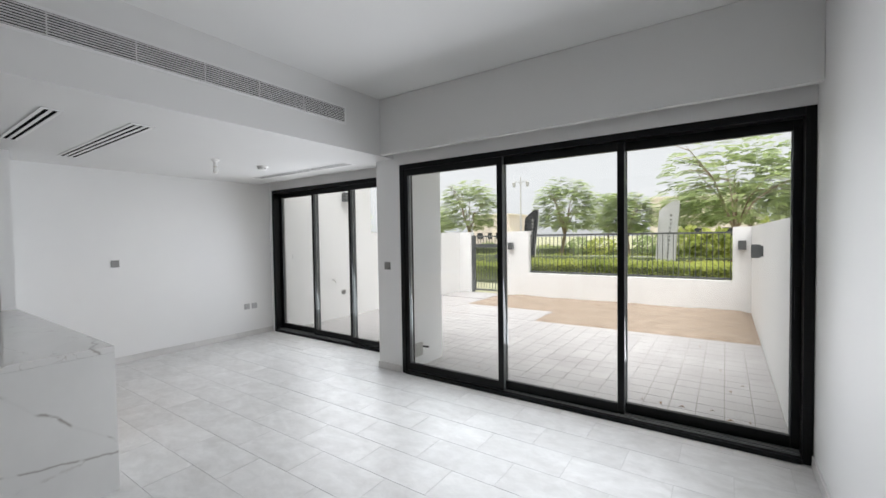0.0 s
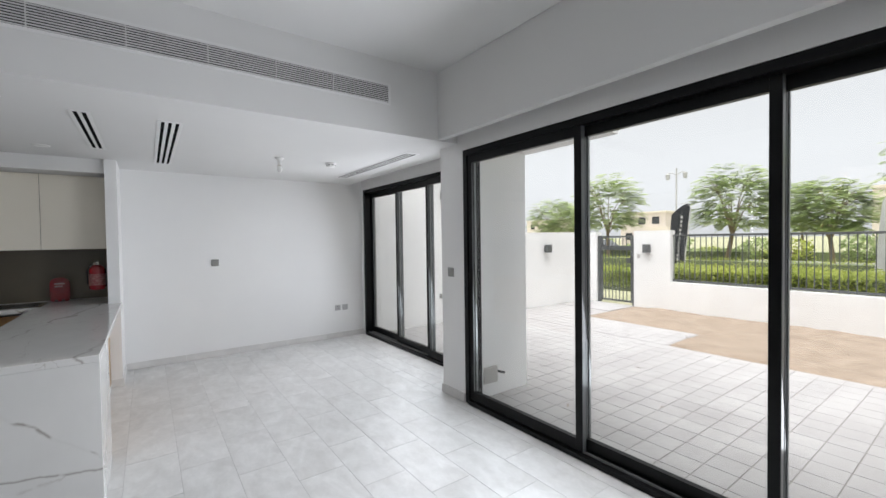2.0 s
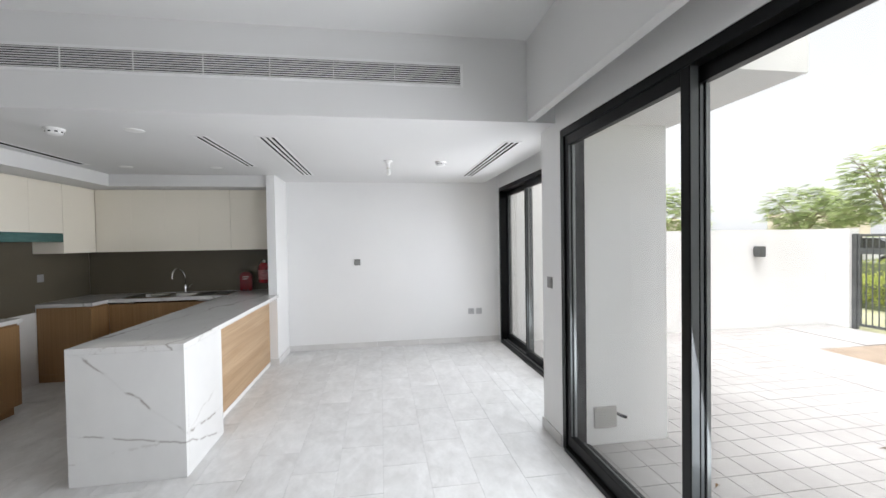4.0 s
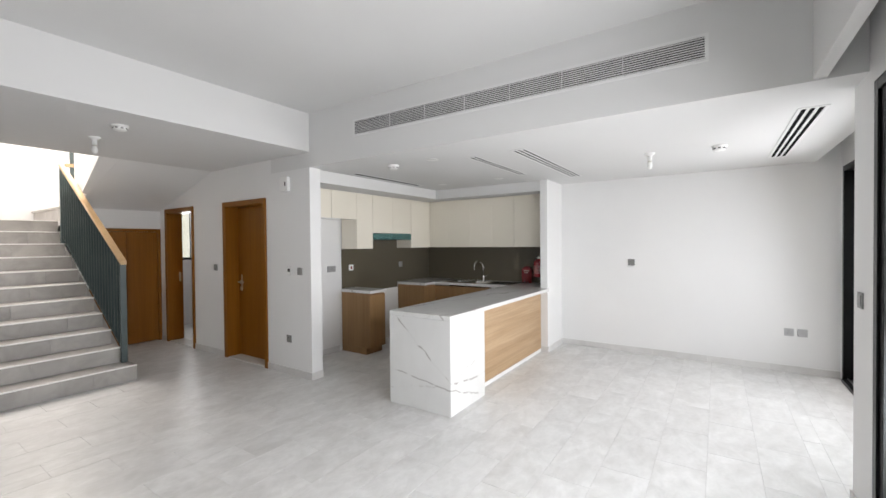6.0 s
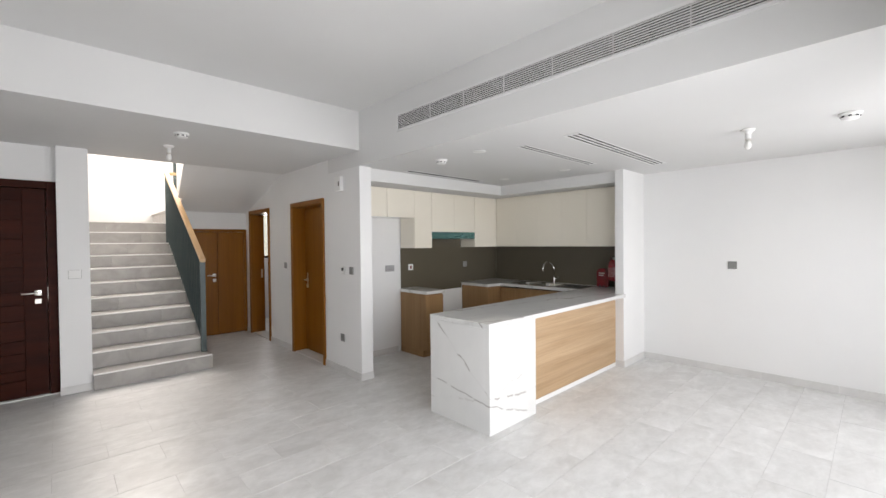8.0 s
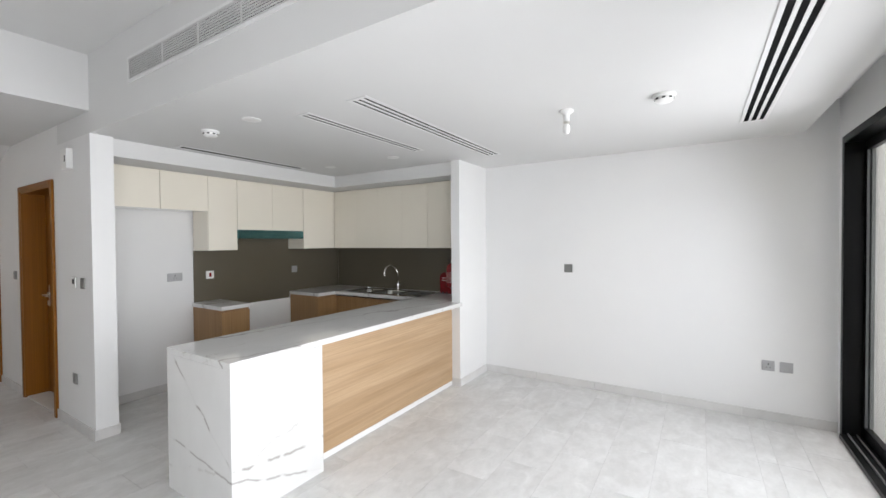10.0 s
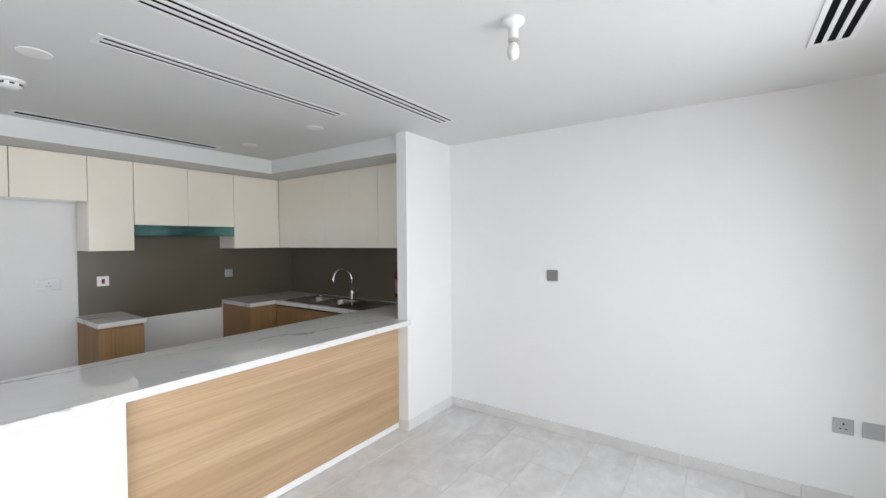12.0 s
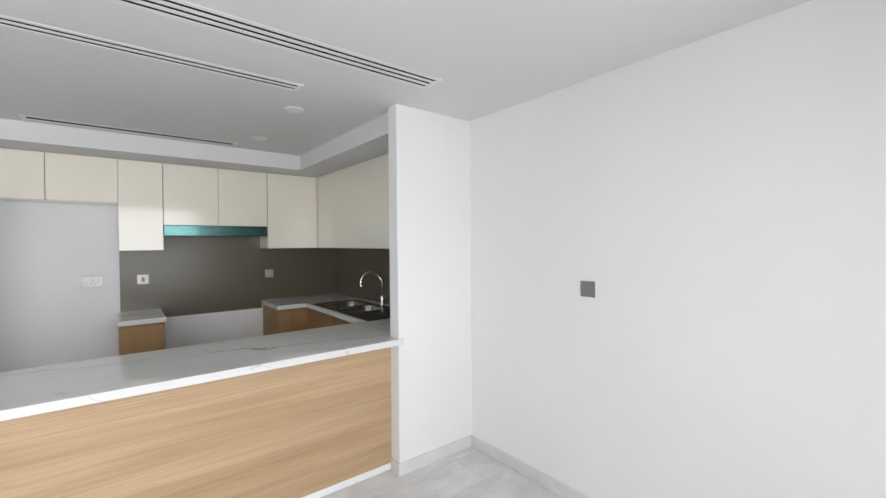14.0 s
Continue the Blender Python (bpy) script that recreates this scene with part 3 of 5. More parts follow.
# ---- sliding doors ----
def sliding_window(name, x0, x1, y, z1, panels, label):
    """Three-panel sliding door: outer frame with tracks, sashes on two tracks."""
    root = thing(name, ((x0 + x1) / 2, y, 0), label, "sliding door", kind="structure")
    d = 0.16
    part("window_frame", boxes((x0, x0 + 0.055, y, y + d, 0.0, z1), (x1 - 0.055, x1, y, y + d, 0.0, z1), (x0 + 0.055, x1 - 0.055, y, y + d, z1 - 0.055, z1),
                               (x0 + 0.055, x1 - 0.055, y - 0.015, y + d + 0.02, 0.0, 0.035), bevel=0.003), ALU, root)
    for k in range(3):
        part("track_rail", box(x0 + 0.06, x1 - 0.06, y + 0.03 + 0.05 * k, y + 0.036 + 0.05 * k, 0.035, 0.05), ALU_EDGE, root)
    for a, b, track, stile, handle in panels:
        yy = y + 0.012 + track * 0.05
        s = part("sash", boxes((a, a + stile, yy, yy + 0.042, 0.045, z1 - 0.05), (b - stile, b, yy, yy + 0.042, 0.045, z1 - 0.05),
                               (a + stile, b - stile, yy, yy + 0.042, 0.045, 0.125), (a + stile, b - stile, yy, yy + 0.042, z1 - 0.125, z1 - 0.05), bevel=0.003), ALU, root)
        g = part("pane", box(a + stile - 0.004, b - stile + 0.004, yy + 0.017, yy + 0.025, 0.12, z1 - 0.12), GLASS, s)
        g.visible_shadow = False
        # beads also carry, as pale grey, the daylight on the dark sash sides
        part("glazing_bead", boxes((a + stile, a + stile + 0.008, yy + 0.027, yy + 0.046, 0.125, z1 - 0.125), (b - stile - 0.008, b - stile, yy + 0.027, yy + 0.046, 0.125, z1 - 0.125)), ALU_EDGE, s)
        # strips over the black stile sides; daylight falling on them is in the colour
        part("edge_seal", boxes((b, b + 0.003, yy + 0.003, yy + 0.040, 0.05, z1 - 0.055), (a + stile, a + stile + 0.003, yy + 0.002, yy + 0.016, 0.126, z1 - 0.126)), ALU_DAYLIT, s, "stile side with its daylight painted in as charcoal grey")
        if handle:
            hx = a + stile * 0.5 if handle == "a" else b - stile * 0.5
            part("pull_handle", boxes((hx - 0.012, hx + 0.012, yy - 0.012, yy, 0.93, 1.15), bevel=0.003), ALU, s)
    return root


sliding_window("window_1", -2.975, 0.473, YN, 2.314, [(-2.925, -1.73, 0, 0.055, ""), (-1.785, -0.672, 1, 0.05, ""), (-0.722, 0.42, 2, 0.05, "b")],
               "wide black aluminium sliding doors with three glass panels")
sliding_window("window_2", -6.12, -3.324, YK, 2.308, [(-6.065, -5.14, 2, 0.048, ""), (-5.19, -4.28, 1, 0.048, ""), (-4.33, -3.38, 0, 0.048, "")],
               "black aluminium sliding doors of the dining space")


# ---- interior doors ----
def lever(x, y, z, out, along, parent, mat=NICKEL):
    """A lever handle on a rosette; out and along are unit steps as (x, y)."""
    o, l = Vector((*out, 0)), Vector((*along, 0))
    c = Vector((x, y, z))
    def plate_at(p, r):
        a, b = p - l * r - Vector((0, 0, r)), p + o * 0.011 + l * r + Vector((0, 0, r))
        return box(a.x, b.x, a.y, b.y, a.z, b.z, 0.002)
    bm = plate_at(c, 0.026)
    cyl(c, c + o * 0.05, 0.009, bm=bm)
    tube([c + o * 0.05, c + o * 0.052 + l * 0.02, c + o * 0.05 + l * 0.12], 0.0085, bm=bm)
    k = c - Vector((0, 0, 0.085))
    part("keyhole_plate", plate_at(k, 0.024), mat, parent)
    return part("door_handle", bm, mat, parent, "satin nickel lever handle", True)


def entrance_door():
    root = thing("door_1", (-0.07, -2.95, 0), "closed dark brown wooden entrance door with horizontal grooves", "door", kind="structure")
    part("door_frame", boxes((-0.605, -0.53, -3.04, -2.868, 0, 2.2), (0.37, 0.44, -3.04, -2.868, 0, 2.2), (-0.53, 0.37, -3.04, -2.868, 2.125, 2.2), bevel=0.004), WENGE, root)
    leaf = part("leaf", boxes((-0.525, -0.355, -2.955, -2.90, 0.015, 2.12), (0.185, 0.366, -2.955, -2.90, 0.015, 2.12), (-0.355, 0.185, -2.955, -2.915, 0.015, 2.12), bevel=0.003), WENGE, root)
    z, k = 0.02, 0
    heights = [0.17, 0.10, 0.17, 0.13, 0.20, 0.16, 0.13, 0.11, 0.14, 0.13, 0.15, 0.19, 0.2, 0.2]
    for h in heights:
        if z + h > 2.12:
            break
        part("board", box(-0.353, 0.183, -2.916, -2.9015 - 0.001 * (k % 2), z + 0.003, z + h - 0.003, 0.002), WENGE, leaf)
        z += h
        k += 1
    lever(-0.455, -2.90, 1.06, (0, 1), (1, 0), leaf)
    part("peephole", cyl((-0.085, -2.902, 1.435), (-0.085, -2.890, 1.435), 0.012), CHROME, leaf, "round chrome peephole", True)
    for z in (0.35, 0.95, 1.62, 1.95):
        part("hinge", cyl((0.368, -2.892, z - 0.055), (0.368, -2.892, z + 0.055), 0.009), NICKEL, root, "steel hinge", True)
    part("strike_plate", box(-0.532, -0.528, -2.90, -2.872, 1.0, 1.12), NICKEL, root)
    part("threshold", box(-0.605, 0.44, -2.96, -2.862, 0.001, 0.014), THRESH, root, "pale stone threshold")


entrance_door()


def hall_door(name, y0, y1, label, open_leaf):
    root = thing(name, (XB - 0.07, (y0 + y1) / 2, 0), label, "door", kind="structure")
    t = 0.045
    part("door_frame", boxes((-3.26, -3.035, y0, y0 + t, 0, 2.085), (-3.26, -3.035, y1 - t, y1, 0, 2.085), (-3.26, -3.035, y0 + t, y1 - t, 2.04, 2.085), bevel=0.003), TEAK, root)
    part("architrave", boxes((-3.049, -3.028, y0 - 0.02, y0 + 0.03, 0, 2.105), (-3.049, -3.028, y1 - 0.03, y1 + 0.02, 0, 2.105), (-3.049, -3.028, y0 + 0.03, y1 - 0.03, 2.055, 2.105), bevel=0.003), TEAK, root)
    part("threshold", box(-3.25, -3.05, y0 + t, y1 - t, 0.001, 0.012), THRESH, root, "white marble threshold")
    if not open_leaf:
        leaf = part("leaf", box(-3.255, -3.215, y0 + t + 0.003, y1 - t - 0.003, 0.015, 2.037, 0.002), TEAK, root)
        lever(-3.215, y0 + t + 0.07, 1.02, (1, 0), (0, 1), leaf)
        part("lock_plate", box(-3.2155, -3.2135, y0 + t + 0.055, y0 + t + 0.085, 0.9, 1.12), NICKEL, leaf)
    else:
        leaf = part("leaf", box(-4.05, -3.265, y1 - t - 0.05, y1 - t - 0.01, 0.015, 2.037, 0.002), TEAK, root, "door leaf swung open into the washroom")
        lever(-3.98, y1 - t - 0.05, 1.02, (0, -1), (1, 0), leaf)
        part("strike_plate", box(-3.23, -3.20, y0 + t, y0 + t + 0.003, 0.95, 1.1), NICKEL, root)


hall_door("door_2", -2.745, -1.80, "closed orange-brown veneered hall door in a deep frame", False)
hall_door("door_3", -4.48, -3.61, "orange-brown veneered washroom door standing open", True)


def under_stair_cupboard():
    root = thing("cupboard", (-2.58, -4.72, 0), "orange-brown double-door cupboard under the stairs", "cupboard")
    part("frame", boxes((-3.045, -3.0, -4.76, -4.685, 0.002, 1.798), (-2.165, -2.12, -4.76, -4.685, 0.002, 1.798), (-3.0, -2.165, -4.76, -4.685, 1.75, 1.798), bevel=0.003), TEAK, root)
    part("back", box(-3.0, -2.165, -4.845, -4.83, 0.002, 1.75), CARCASS, root)
    for a, b, hx in ((-2.998, -2.585, -2.63), (-2.581, -2.167, -2.53)):
        d = part("door", box(a, b, -4.73, -4.70, 0.012, 1.747, 0.002), TEAK, root)
        if hx == -2.53:
            lever(hx, -4.70, 1.02, (0, 1), (1, 0), d)


under_stair_cupboard()


# ---- stairs ----
RISE, GO, Y0S = 0.175, 0.28, -2.70
stairs = thing("staircase", (-1.43, -2.7, 0), "grey stone stairs with pale nosings rising to a landing", "stairs", kind="structure")
for i in range(11):
    y, z = Y0S - GO * i, RISE * (i + 1)
    xl = -1.988 if i == 0 or i >= 9 else -1.93
    cut = -1.60 + 0.42 * ((i * 5) % 3) / 2
    part("riser", box(xl, cut - 0.001, y - 0.02, y, RISE * i + 0.001, z - 0.02), STAIR, stairs)
    part("riser", box(cut + 0.001, -0.859, y - 0.02, y, RISE * i + 0.001, z - 0.02), STAIR, stairs)
    if i < 10:
        part("tread", box(xl, -0.859, y - GO - 0.018, y - 0.0, z - 0.02, z), STAIR, stairs)
    part("nosing", box(xl, -0.859, y, y + 0.010, z - 0.014, z + 0.001, 0.002), NOSING, stairs, "pale stone nosing")
part("landing", box(XB + 0.002, -0.859, -6.8, Y0S - GO * 10, 1.905, 1.925), STAIR, stairs, "grey stone landing")
part("landing_step", boxes((XB + 0.002, -1.98, -6.784, -5.32, 1.926, 2.10), (XB + 0.002, -1.955, -6.784, -5.32, 2.1005, 2.125)), STAIR, stairs)
part("stringer", prism([(Y0S - 0.02, 0.0), (Y0S - GO - 0.02, RISE), (Y0S - GO * 10 - 0.02, RISE * 10), (Y0S - GO * 10 - 0.02, 1.70), (Y0S - 0.6, 0.0)], "x", -1.99, -1.932), STAIR, stairs)
part("landing_skirting", boxes((-1.95, -0.872, -6.8, -6.785, 1.926, 2.02), (-0.872, -0.86, -6.78, -5.5, 1.926, 2.02)), NOSING, stairs)


def stair_railing():
    root = thing("stair_railing", (-1.95, -2.85, 0.175), "blue-grey flat-bar stair railing with an oak handrail", "railing")
    x = -1.945
    k = 0.625

    def top(y):
        return 1.385 + (-2.93 - y) * k
    y_a, y_b = -2.93, -5.05
    part("newel", box(x - 0.03, x + 0.03, y_a - 0.012, y_a + 0.03, 0.176, top(y_a) - 0.045, 0.003), RAILMETAL, root)
    part("newel", box(x - 0.03, x + 0.03, y_b - 0.03, y_b + 0.012, 1.577, top(y_b) - 0.05, 0.003), RAILMETAL, root)
    part("top_bar", prism([(y_a, top(y_a) - 0.06), (y_b, top(y_b) - 0.06), (y_b, top(y_b) - 0.045), (y_a, top(y_a) - 0.045)], "x", x - 0.025, x + 0.025), RAILMETAL, root)
    part("bottom_bar", prism([(y_a, top(y_a) - 1.06), (y_b, top(y_b) - 1.03), (y_b, top(y_b) - 1.045 + 0.03), (y_a, top(y_a) - 1.045)], "x", x - 0.02, x + 0.02), RAILMETAL, root)
    n = 23
    for i in range(1, n):
        y = y_a + (y_b - y_a) * i / n
        part("baluster", box(x - 0.025, x + 0.025, y - 0.005, y + 0.005, top(y) - 1.05, top(y) - 0.05), RAILMETAL, root)
    hr = prism([(y_a + 0.05, top(y_a + 0.05) - 0.045), (y_b - 0.04, top(y_b) - 0.02), (y_b - 0.04, top(y_b) + 0.03), (y_a + 0.05, top(y_a + 0.05) + 0.005)], "x", x - 0.032, x + 0.032)
    bmesh.ops.bevel(hr, geom=list(hr.edges), offset=0.007, segments=2, affect="EDGES")
    part("handrail", hr, OAKRAIL, root, "pale oak handrail")
    part("upper_newel", box(-2.075, -2.03, -5.06, -5.03, 2.20, 3.75, 0.003), RAILMETAL, root)
    part("handrail_return", box(-2.07, x - 0.034, y_b - 0.035, y_b + 0.03, top(y_b) - 0.02, top(y_b) + 0.028, 0.006), OAKRAIL, root, "pale oak handrail return")
    part("upper_handrail", prism([(-5.06, 3.70), (-4.3, 4.20), (-4.3, 4.25), (-5.06, 3.75)], "x", -2.085, -2.02), OAKRAIL, root)


stair_railing()

# ---- kitchen ----
Z_CT = 0.885
worktop = thing("marble_worktop", (-4.3, 0.55, 0.9), "white quartz worktop with grey veins and a waterfall end", "worktop")
part("slab", box(-5.585, -3.05, 0.20, 0.895, 0.845, Z_CT, 0.003), MARBLE, worktop)
part("waterfall_end", box(-3.09, -3.05, 0.20, 0.895, 0.0, 0.8445, 0.002), MARBLE_END, worktop)
part("front_return", box(-3.683, -3.0905, 0.79, 0.895, 0.0, 0.8445, 0.002), MARBLE_END, worktop)

pen = thing("peninsula_unit", (-4.6, 0.5, 0), "kitchen peninsula faced with pale oak veneer", "cabinet")
part("body", box(-5.548, -3.10, 0.24, 0.764, 0.10, 0.84), CARCASS, pen)
part("oak_front", box(-5.548, -3.686, 0.767, 0.787, 0.048, 0.842, 0.001), OAK, pen, "pale oak veneer front panel")
part("plinth", box(-5.548, -3.686, 0.75, 0.790, 0.004, 0.0465, 0.001), WPLATE, pen, "white plinth strip")
for i in range(4):
    a = -5.54 + 0.61 * i
    part("door", box(a, a + 0.60, 0.222, 0.238, 0.105, 0.835, 0.001), OAK_V, pen)

top2 = thing("sink_worktop", (-6.0, -0.6, 0.9), "white quartz worktop running round the kitchen corner", "worktop")
part("slab", boxes((-6.258, -6.13, -1.66, 0.775, 0.845, Z_CT), (-5.70, -5.655, -1.085, 0.198, 0.845, Z_CT), (-6.13, -5.70, 0.225, 0.775, 0.845, Z_CT), (-6.13, -5.375, -1.66, -1.125, 0.845, Z_CT),
                   (-5.70, -5.375, -1.125, -1.085, 0.845, Z_CT), (-6.13, -5.70, -1.125, -0.94, 0.845, Z_CT), (-5.70, -5.587, 0.199, 0.775, 0.845, Z_CT)), MARBLE, top2)
top3 = thing("small_worktop", (-4.29, -1.35, 0.9), "short white quartz worktop beside the cooker gap", "worktop")
part("slab", box(-4.455, -4.125, -1.66, -1.085, 0.845, Z_CT, 0.003), MARBLE, top3)


def base_unit(x0, x1, y0, y1, face, fronts, label, top=0.842):
    """An oak base unit; face is the side its doors look to."""
    root = thing("base_unit", ((x0 + x1) / 2, (y0 + y1) / 2, 0), label, "cabinet", "oak base units")
    part("body", box(x0, x1, y0, y1, 0.09, top), OAK_V, root)
    ins = 0.05
    part("plinth", box(x0 + (0 if face == "y" else 0), x1 - (ins if face == "x" else 0), y0, y1 - (ins if face == "y" else 0), 0.0, 0.088), OAK_V, root)
    for a, b in fronts:
        if face == "y":
            part("door", box(a + 0.002, b - 0.002, y1 + 0.001, y1 + 0.019, 0.095, 0.822, 0.001), OAK_V, root)
        else:
            part("door", box(x1 + 0.001, x1 + 0.019, a + 0.002, b - 0.002, 0.095, 0.822, 0.001), OAK_V, root)
    return root


base_unit(-4.445, -4.135, -1.655, -1.125, "y", [(-4.445, -4.135)], "narrow warm oak base unit beside the fridge space")
base_unit(-5.70, -5.385, -1.655, -1.125, "y", [(-5.70, -5.385)], "warm oak corner base unit")
base_unit(-6.255, -5.705, -1.10, 0.23, "x", [(-1.10, -0.61), (-0.61, -0.19), (-0.19, 0.23)], "warm oak base unit under the sink", 0.70)

solid("cooker_gap_panel", box(-5.383, -4.447, -1.668, -1.66, 0.0, 0.80), WPLATE, "white painted panel in the empty cooker gap", "panel")
splash = thing("backsplash", (-5.0, -1.66, 0.885), "dark grey glazed backsplash panels behind the worktops", "backsplash", kind="structure")
for a, b, z0 in ((-4.456, -4.148, 0.887), (-5.374, -4.456, 0.80), (-6.259, -5.374, 0.887)):
    part("panel", box(a, b, -1.668, -1.658, z0, 1.456 if a > -4.46 else 1.60), SPLASH, splash)
part("panel", box(-6.268, -6.259, -1.656, 0.783, 0.887, 1.47), SPLASH, splash)


def wall_unit(x0, x1, y0, y1, z0, z1, face, doors, label):
    root = thing("wall_unit", ((x0 + x1) / 2, (y0 + y1) / 2, z0), label, "cabinet", "cream wall units")
    part("body", box(x0, x1, y0, y1, z0, z1), WHITEGLOSS, root)
    for a, b in doors:
        r = (a + 0.0013, b - 0.0013, y1 + 0.001, y1 + 0.019, z0, z1 - 0.004) if face == "y" else (x1 + 0.001, x1 + 0.019, a + 0.0003, b - 0.0003, z0, z1 - 0.004)
        part("door", box(*r, 0.0012 if face == "y" else 0.0004), WHITEGLOSS, root)
    return root


YU = -1.365
ZT = 2.244
wall_unit(-3.696, -3.205, -1.66, YU, 1.870, ZT, "y", [(-3.696, -3.205)], "cream gloss wall unit over the fridge space")
wall_unit(-4.147, -3.699, -1.66, YU, 1.870, ZT, "y", [(-4.147, -3.699)], "cream gloss wall unit over the fridge space")
wall_unit(-4.465, -4.148, -1.656, YU, 1.457, ZT, "y", [(-4.465, -4.148)], "tall cream gloss wall unit beside the hood")
wall_unit(-5.362, -4.468, -1.656, YU, 1.685, ZT, "y", [(-4.912, -4.468), (-5.362, -4.912)], "pair of cream gloss wall units above the hood")
wall_unit(-6.255, -5.365, -1.656, YU, 1.457, ZT, "y", [(-5.893, -5.365)], "cream gloss corner wall unit")
for a, b in ((-1.343, -0.9405), (-0.94, -0.5405), (-0.54, -0.1405), (-0.14, 0.24), (0.243, 0.78)):
    wall_unit(-6.255, -5.915, a, b, 1.457, ZT, "x", [(a, b)], "cream gloss wall unit above the sink")

hood = thing("cooker_hood", (-4.91, -1.5, 1.58), "slim cooker hood wrapped in teal protective film", "cooker hood")
part("body", box(-5.36, -4.47, -1.655, YU - 0.03, 1.60, 1.683), STEEL, hood)
part("front_lip", box(-5.36, -4.47, YU - 0.029, YU + 0.022, 1.585, 1.683, 0.004), TEAL, hood, "teal film on the hood front")
part("filter", box(-5.3, -4.53, -1.62, YU - 0.05, 1.592, 1.599), PLATE, hood)


def sink():
    root = thing("kitchen_sink", (-5.91, -0.35, 0.885), "double-bowl stainless steel sink set into the worktop", "sink")
    x0, x1, y0, y1, z = -6.175, -5.675, -0.965, 0.25, 0.890
    u0, u1 = -6.10, -5.725
    bowls = ((-0.90, -0.575), (-0.535, -0.21))
    cuts = [y0] + [v for b in bowls for v in b] + [y1]
    bm = boxes((x0, u0, y0, y1, z - 0.004, z), (u1, x1, y0, y1, z - 0.004, z), *[(u0, u1, a, b, z - 0.004, z) for a, b in zip(cuts[0::2], cuts[1::2])])
    part("rim", bm, SINKSTEEL, root)
    part("raised_edge", boxes((x0 - 0.006, x0, y0 - 0.006, y1 + 0.006, z - 0.004, z + 0.002), (x1, x1 + 0.006, y0 - 0.006, y1 + 0.006, z - 0.004, z + 0.002),
                              (x0, x1, y0 - 0.006, y0, z - 0.004, z + 0.002), (x0, x1, y1, y1 + 0.006, z - 0.004, z + 0.002)), CHROME, root)
    for a, b in bowls:
        cx, cy, hx, hy = (u0 + u1) / 2, (a + b) / 2, (u1 - u0) / 2, (b - a) / 2
        bm = bmesh.new()
        rings = []
        for inset, drop, rad in ((0.0, 0.0, 0.0), (0.004, 0.002, 0.06), (0.010, 0.012, 0.06), (0.018, 0.13, 0.065), (0.05, 0.168, 0.06), (0.13, 0.172, 0.03)):
            ring = []
            for sx, sy, a0 in ((1, 1, 0), (-1, 1, 90), (-1, -1, 180), (1, -1, 270)):
                for k in range(7):
                    q = radians(a0 + 15 * k)
                    ring.append(bm.verts.new((cx + sx * (hx - inset - rad) + rad * math.cos(q) if rad else cx + sx * hx - sx * 1e-5 * k,
                                              cy + sy * (hy - inset - rad) + rad * math.sin(q) if rad else cy + sy * hy - sy * 1e-5 * k, z - 0.0005 - drop)))
            rings.append(ring)
        for p, q in zip(rings, rings[1:]):
            for k in range(28):
                bm.faces.new((p[k], p[(k + 1) % 28], q[(k + 1) % 28], q[k]))
        bm.faces.new(rings[-1])
        bowl = part("bowl", bm, STEEL, root, smooth=True)
        part("drain", lathe([(0.045, 0), (0.045, 0.003), (0.03, 0.004)], (cx, cy, z - 0.1722), 20), CHROME, bowl, smooth=True)
    for k in range(6):
        part("drainer_rib", box(u0 + 0.05 * k + 0.03, u0 + 0.05 * k + 0.042, -0.15, 0.21, z, z + 0.003), SINKSTEEL, root)


sink()


def tap():
    root = thing("kitchen_tap", (-6.205, -0.46, 0.885), "tall chrome swan-neck kitchen tap", "tap")
    x, y, z = -6.205, -0.46, 0.886
    part("body", lathe([(0.026, 0), (0.026, 0.012), (0.02, 0.02), (0.02, 0.085), (0.015, 0.09)], (x, y, z), 16), CHROME, root, smooth=True)
    pts = [(x, y, z + 0.08), (x, y, z + 0.225)] + [(x + 0.1 - 0.1 * math.cos(a), y - 0.07 * math.sin(a / 2), z + 0.225 + 0.105 * math.sin(a)) for a in (math.pi * k / 9 for k in range(1, 10))] + [(x + 0.2, y - 0.07, z + 0.195)]
    part("spout", tube(pts, 0.0105, 12), CHROME, root, smooth=True)
    part("lever", tube([(x, y + 0.018, z + 0.06), (x, y + 0.05, z + 0.075), (x, y + 0.085, z + 0.11)], 0.006), CHROME, root, smooth=True)


tap()


